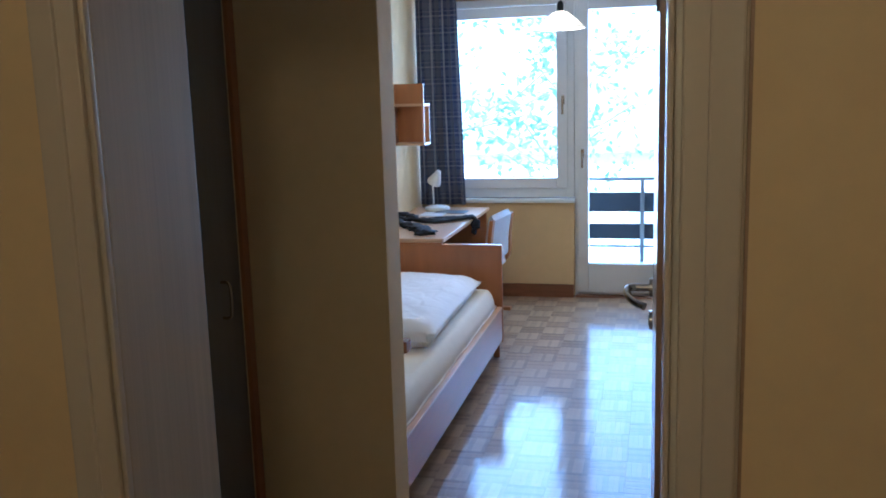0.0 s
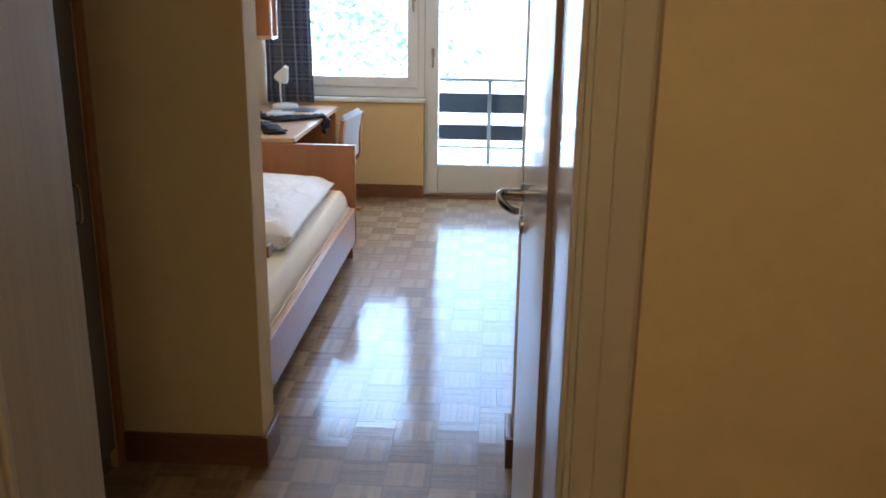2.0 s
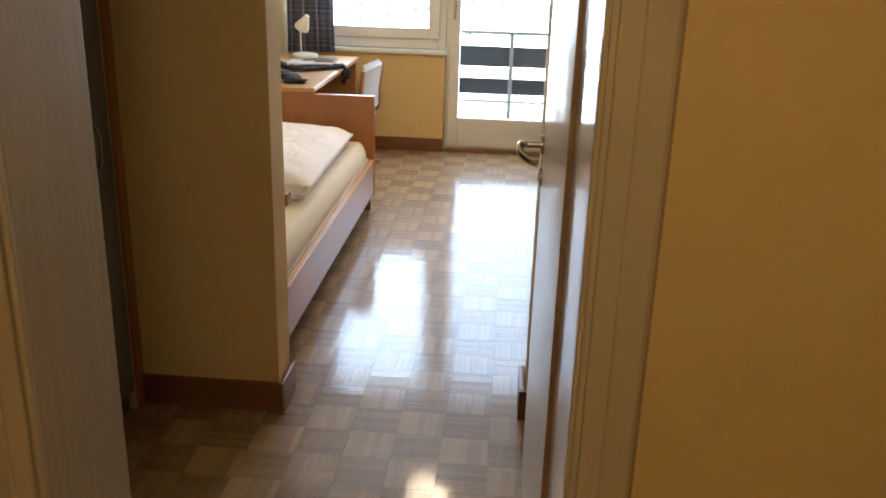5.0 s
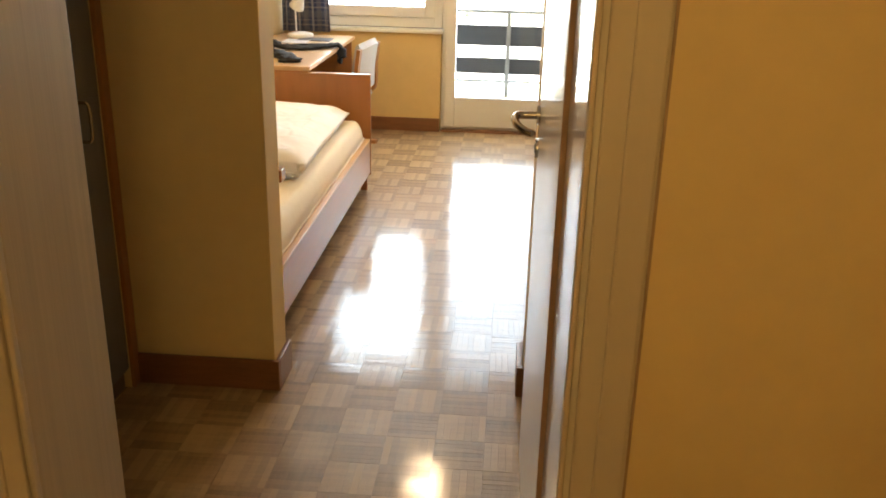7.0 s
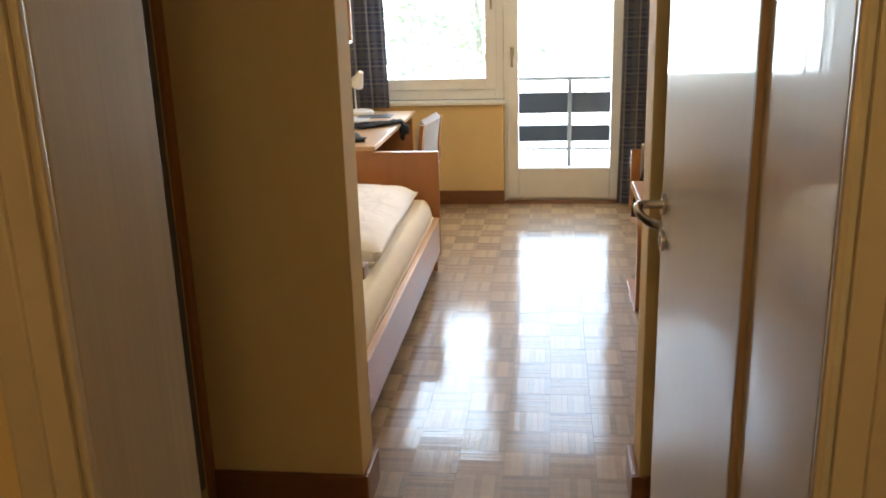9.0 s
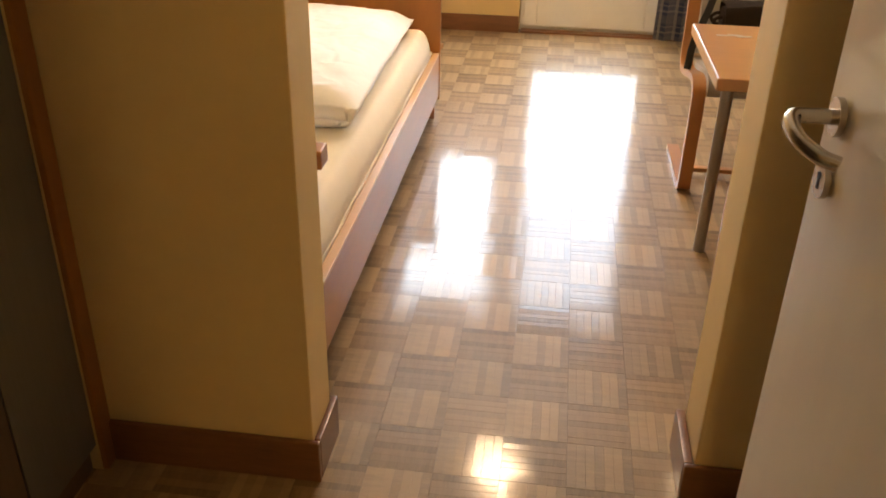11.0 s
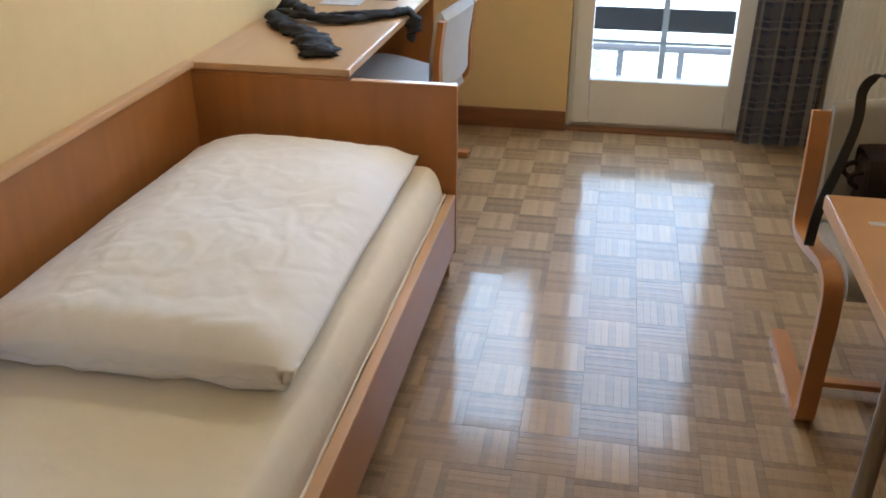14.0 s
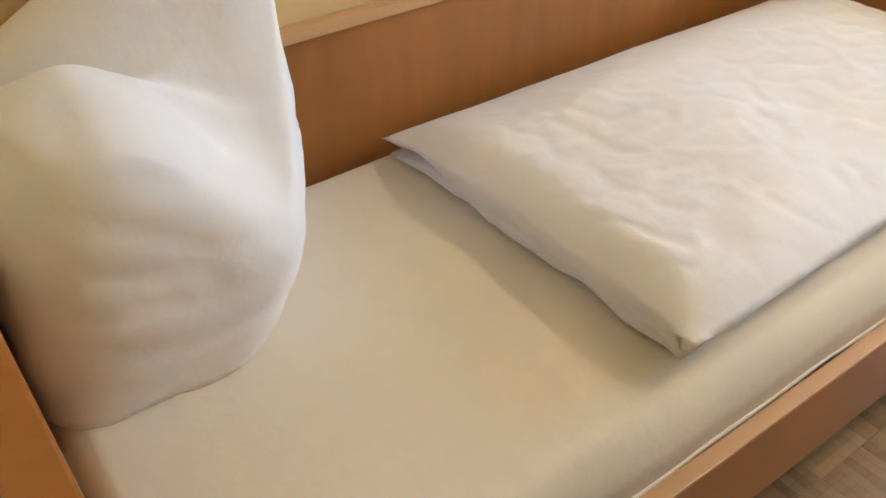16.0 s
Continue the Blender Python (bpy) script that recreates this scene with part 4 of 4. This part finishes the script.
# ---- curtains ----
def curtain(name, x0, x1, z0, z1, y, folds, flare, label):
    bm = bmesh.new()
    uv = bm.loops.layers.uv.new("UVMap")
    n, m = folds * 18, 28
    cloth = (x1 - x0) * 1.45
    where, rows = {}, []
    for j in range(m + 1):
        row = []
        h = j / m
        for i in range(n + 1):
            s = i / n
            deep = (0.020 + 0.010 * noise.noise(Vector((s * 5, 1, 0)))) * (1.15 - 0.35 * h)
            ph = 2 * math.pi * folds * s + 0.7 * noise.noise(Vector((s * 3, h * 1.2, 5)))
            x = x0 + (x1 - x0) * s + 0.012 * math.sin(2 * ph) + flare * (1 - h) ** 2 * (s if flare > 0 else 1 - s)
            v = bm.verts.new((x, y + deep * math.sin(ph), z0 + (z1 - z0) * h))
            where[v] = (cloth * s, (z1 - z0) * h)
            row.append(v)
        rows.append(row)
    for a, b in zip(rows, rows[1:]):
        for i in range(n):
            f = bm.faces.new((a[i], a[i + 1], b[i + 1], b[i]))
            for loop in f.loops:
                loop[uv].uv = where[loop.vert]
    bmesh.ops.solidify(bm, geom=bm.faces, thickness=0.002)
    c = thing(name, pose(0, 0, 0), label, "curtain")
    part("cloth", bm, PLAID, c)
    part("rail", cuboid(x0 - 0.02, x1 + 0.04, y - 0.012, y + 0.012, z1 + 0.001, z1 + 0.022, 0.002), WHITE, c)
    return c


curtain("curtain", -0.935, -0.60, 0.765, 2.44, 6.625, 4, 0.035, "navy plaid curtain gathered beside the window")
curtain("curtain", 1.155, 1.50, 0.03, 2.44, 6.60, 4, -0.02, "navy plaid floor-length curtain beside the balcony door")

# ---- radiator in the corner ----
rad = thing("radiator", pose(1.53, 6.64, 0.12), "tall white ribbed radiator beside the curtain", "radiator")
part("panel", cuboid(0, 0.36, 0.0, 0.05, 0, 1.25, 0.008), WHITE, rad)
for k in range(12):
    part("rib", cuboid(0.012 + 0.0287 * k, 0.029 + 0.0287 * k, -0.008, 0.0, 0.03, 1.22, 0.003), WHITE, rad)
part("bracket", cuboid(0.1, 0.14, 0.05, 0.079, 0.4, 0.44), WHITE, rad)
part("pipe", tube(bmesh.new(), [(0.05, 0.02, 0.005), (0.05, 0.02, -0.12)], 0.008), WHITE, rad)
solid("riser_pipe", tube(bmesh.new(), [(2.03, 6.66, 0.0), (2.03, 6.66, TOP)], 0.028, 20), GREY_METAL, "grey vertical heating pipe in the corner", "pipe")

# ---- lamps ----
pend = thing("pendant_lamp", pose(0.40, 4.74, 1.97), "white conical pendant lamp, switched on", "pendant lamp")
part("shade", lathe(bmesh.new(), [(0.135, 0.0), (0.09, 0.05), (0.045, 0.085), (0.022, 0.095), (0.019, 0.092), (0.042, 0.08), (0.087, 0.046), (0.132, 0.0), (0.135, 0.0)], 40), SHADE, pend)
part("socket", lathe(bmesh.new(), [(0.0, 0.15), (0.012, 0.148), (0.018, 0.13), (0.018, 0.09), (0.0, 0.088)], 20), SLOT, pend)
part("cord", tube(bmesh.new(), [(0, 0, 0.148), (0, 0, 0.52)], 0.003, 8), SLOT, pend)
part("canopy", lathe(bmesh.new(), [(0.0, 0.53), (0.045, 0.53), (0.045, 0.515), (0.0, 0.505)], 24), PLASTIC, pend)
bulb = bmesh.new()
bmesh.ops.create_uvsphere(bulb, u_segments=16, v_segments=12, radius=0.026)
bmesh.ops.translate(bulb, verts=bulb.verts, vec=(0, 0, 0.062))
part("bulb", bulb, GLOW, pend, "lit bulb")
# unseen fixture, added to go with the assumed corridor lighting
cl = thing("unseen_corridor_lamp", pose(0.70, -0.55, 2.42), "assumed round white corridor ceiling lamp, out of view", "ceiling lamp")
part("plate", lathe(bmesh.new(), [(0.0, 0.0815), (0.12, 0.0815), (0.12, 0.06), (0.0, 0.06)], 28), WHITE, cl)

# ---- balcony and what lies beyond ----
built("balcony_floor", cuboid(-2.5, 3.5, 7.002, 7.85, -0.22, -0.03), CONCRETE, "pale concrete balcony slab", "balcony")
railing = thing("balcony_railing", pose(0, 7.7, 0), "balcony railing of grey posts and dark boards", "railing")
part("top_rail", cuboid(-2.4, 3.4, -0.03, 0.03, 0.845, 0.872, 0.004), GREY_METAL, railing)
for z0, z1 in ((0.560, 0.735), (0.315, 0.452)):
    part("board", cuboid(-2.4, 3.4, 0.025, 0.05, z0, z1, 0.004), BOARD, railing, "dark stained wooden board")
part("lower_rail", cuboid(-2.4, 3.4, -0.01, 0.01, 0.245, 0.262, 0.003), GREY_METAL, railing)
for x in (-2.0, -1.08, -0.14, 0.80, 1.74, 2.68):
    part("post", cuboid(x - 0.018, x + 0.018, -0.022, 0.022, -0.03, 0.844, 0.003), GREY_METAL, railing)

built("building_base", cuboid(-2.7, 3.4, -1.5, 6.99, -6.1, -0.252), FACADE, "white rendered storeys below the room", "building")
built("ground", cuboid(-600, 600, -600, 900, -6.2, -6.0), GROUND, "pale gravel and grass below the balcony", "ground")


def far_house(x0, x1, y0, y1, top, label):
    h = thing("house", pose(0, 0, -6), label, "house")
    part("wall", cuboid(x0, x1, y0, y1, 0, top + 6), FACADE, h)
    part("roof", cuboid(x0 - 0.4, x1 + 0.4, y0 - 0.4, y1 + 0.4, top + 6.001, top + 6.2, 0.03), ROOF, h)
    k = x0 + 0.8
    while k < x1 - 1:
        for z in (3.9,):
            if z + 1.4 < top + 6:
                w = part("window", ring(k, k + 1.1, z, z + 1.35, 0.09, y0 - 0.05, y0 - 0.002), WHITE, h)
                part("pane", cuboid(k + 0.09, k + 1.01, y0 - 0.03, y0 - 0.004, z + 0.09, z + 1.26), SLOT, w, "dark window pane")
        k += 2.4
    return h


far_house(-9, 18, 36, 44, -0.8, "white rendered house across the yard")

fence = thing("fence", pose(0, 13.0, -6), "white terrace wall with a dark post fence", "fence")
part("wall", cuboid(-6, 10, 0, 0.25, 0, 4.35, 0.02), FACADE, fence)
part("rail", cuboid(-6, 10, 0.08, 0.16, 4.88, 4.95, 0.01), BOARD, fence)
for k in range(22):
    part("post", cuboid(-5.9 + 0.72 * k, -5.83 + 0.72 * k, 0.09, 0.15, 4.35, 4.88, 0.005), BOARD, fence)


def tree(x, y, tall, seed, label):
    rng = random.Random(seed)
    t = thing("tree", pose(x, y, -6), label, "tree")
    bm = bmesh.new()
    trunk = bend([(0, 0, 0), (0.1, 0.05, tall * 0.3), (-0.05, 0.1, tall * 0.6), (0.1, 0, tall * 0.92)], 5)
    sides = 9
    rings = []
    for i, p in enumerate(trunk):
        r = 0.15 * (1 - 0.85 * i / (len(trunk) - 1))
        rings.append([bm.verts.new((p[0] + r * math.cos(a), p[1] + r * math.sin(a), p[2])) for a in (2 * math.pi * k / sides for k in range(sides))])
    for a, b in zip(rings, rings[1:]):
        for k in range(sides):
            bm.faces.new((a[k], a[(k + 1) % sides], b[(k + 1) % sides], b[k]))
    tips = []
    for k in range(26):
        z = tall * rng.uniform(0.28, 0.92)
        a, reach = rng.uniform(0, 6.283), tall * 0.26 * rng.uniform(0.5, 1.0) * (1.15 - 0.7 * z / tall)
        end = (reach * math.cos(a), reach * math.sin(a), z + reach * rng.uniform(0.15, 0.6))
        tube(bm, bend([(0, 0, z), (end[0] * 0.5, end[1] * 0.5, z + (end[2] - z) * 0.35), end], 3), 0.018, 5)
        tips += [end, (end[0] * 0.6, end[1] * 0.6, z + (end[2] - z) * 0.5)]
    part("trunk", bm, BARK, t)
    verts, faces = [], []
    for cx, cy, cz in tips:
        for _ in range(26):
            p = Vector((cx + rng.gauss(0, 0.42), cy + rng.gauss(0, 0.42), cz + rng.gauss(0, 0.36)))
            m = Euler((rng.uniform(-1, 1), rng.uniform(-1, 1), rng.uniform(0, 6.28))).to_matrix()
            s = rng.uniform(0.08, 0.17)
            b = len(verts)
            verts += [p + m @ Vector(q) * s for q in ((-1, 0, 0), (0, -0.55, 0.12), (1, 0, 0), (0, 0.55, 0.12))]
            faces.append((b, b + 1, b + 2, b + 3))
    mesh = bpy.data.meshes.new("crown")
    mesh.from_pydata(verts, [], faces)
    mesh.materials.append(LEAF)
    crown = new("crown", mesh)
    crown.parent = t
    return t


tree(-4.6, 22.0, 14.0, 3, "leafy green tree beyond the balcony")
tree(-1.6, 27.0, 15.0, 8, "tall leafy tree beyond the balcony")
tree(4.6, 25.0, 13.0, 21, "leafy green tree beside the white house")

# ---- parquet: square blocks of seven oak strips, laid crosswise by turns ----
built("floor", cuboid(-1.15, 2.45, 1.12, 7.0, -0.0135, -0.0028), JOINT, "oak mosaic parquet floor, glossy and worn", "floor")
TILE, STRIPS, GX, GY = 0.160, 7, 0.331, 3.360
floor_ob = bpy.data.objects["floor"]


def block_cells(ox, oy, along_x, verts, faces, rng):
    w = TILE / STRIPS
    for k in range(STRIPS):
        g, lift, e = 0.0, rng.uniform(-0.00015, 0.00015), 0.0003
        tip = (rng.uniform(-0.00012, 0.00012), rng.uniform(-0.00025, 0.00025))
        a0, a1, b0, b1 = k * w + g, (k + 1) * w - g, 0.0003, TILE - 0.0003
        n = len(verts)
        for z, i in ((-0.0026, 0), (-0.0006 + lift, 0), (lift, e)):
            for a, b in ((a0 + i, b0 + i), (a1 - i, b0 + i), (a1 - i, b1 - i), (a0 + i, b1 - i)):
                h = z + (tip[0] * (1 if a > (a0 + a1) / 2 else -1) + tip[1] * (1 if b > TILE / 2 else -1) if z > -0.002 else 0)
                verts.append((ox + b, oy + a, h) if along_x else (ox + a, oy + b, h))
        for r in (0, 4):
            for i in range(4):
                q = (n + r + i, n + r + (i + 1) % 4, n + r + 4 + (i + 1) % 4, n + r + 4 + i)
                faces.append(q[::-1] if along_x else q)
        q = (n + 8, n + 9, n + 10, n + 11)
        faces.append(q[::-1] if along_x else q)


def block_mesh(name, cells, along_x, mat, seed):
    verts, faces, rng = [], [], random.Random(seed)
    for ox, oy in cells:
        block_cells(ox, oy, along_x, verts, faces, rng)
    mesh = bpy.data.meshes.new(name)
    mesh.from_pydata(verts, [], faces)
    mesh.materials.append(mat)
    return mesh


shapes = {True: [block_mesh("parquet_block", [(0, 0)], True, PARQUET_X_DIM, s) for s in range(4)],
          False: [block_mesh("parquet_block", [(0, 0)], False, PARQUET, s + 9) for s in range(4)]}
rest = {True: [], False: []}
rng = random.Random(5)
for i in range(-8, 13):
    for j in range(-14, 21):
        x, y = GX + i * TILE, GY + j * TILE
        if x < -0.96 or x + TILE > 2.40 or y < 1.12 or y + TILE > 6.83:
            continue
        turn = (i + j) % 2 == 0
        if -0.10 < x < 1.62 and 2.30 < y < 5.75 and sum(1 for o in floor_ob.children) < 240:
            ob = new("parquet_block", shapes[turn][rng.randrange(4)])
            ob.location = (x, y, 0)
            ob.parent = floor_ob
        else:
            rest[turn].append((x, y))
for turn, mat in ((True, PARQUET_X_DIM), (False, PARQUET)):
    ob = new("parquet_field", block_mesh("parquet_field", rest[turn], turn, mat, 77))
    ob.parent = floor_ob
    tagged(ob, kind="stuff")
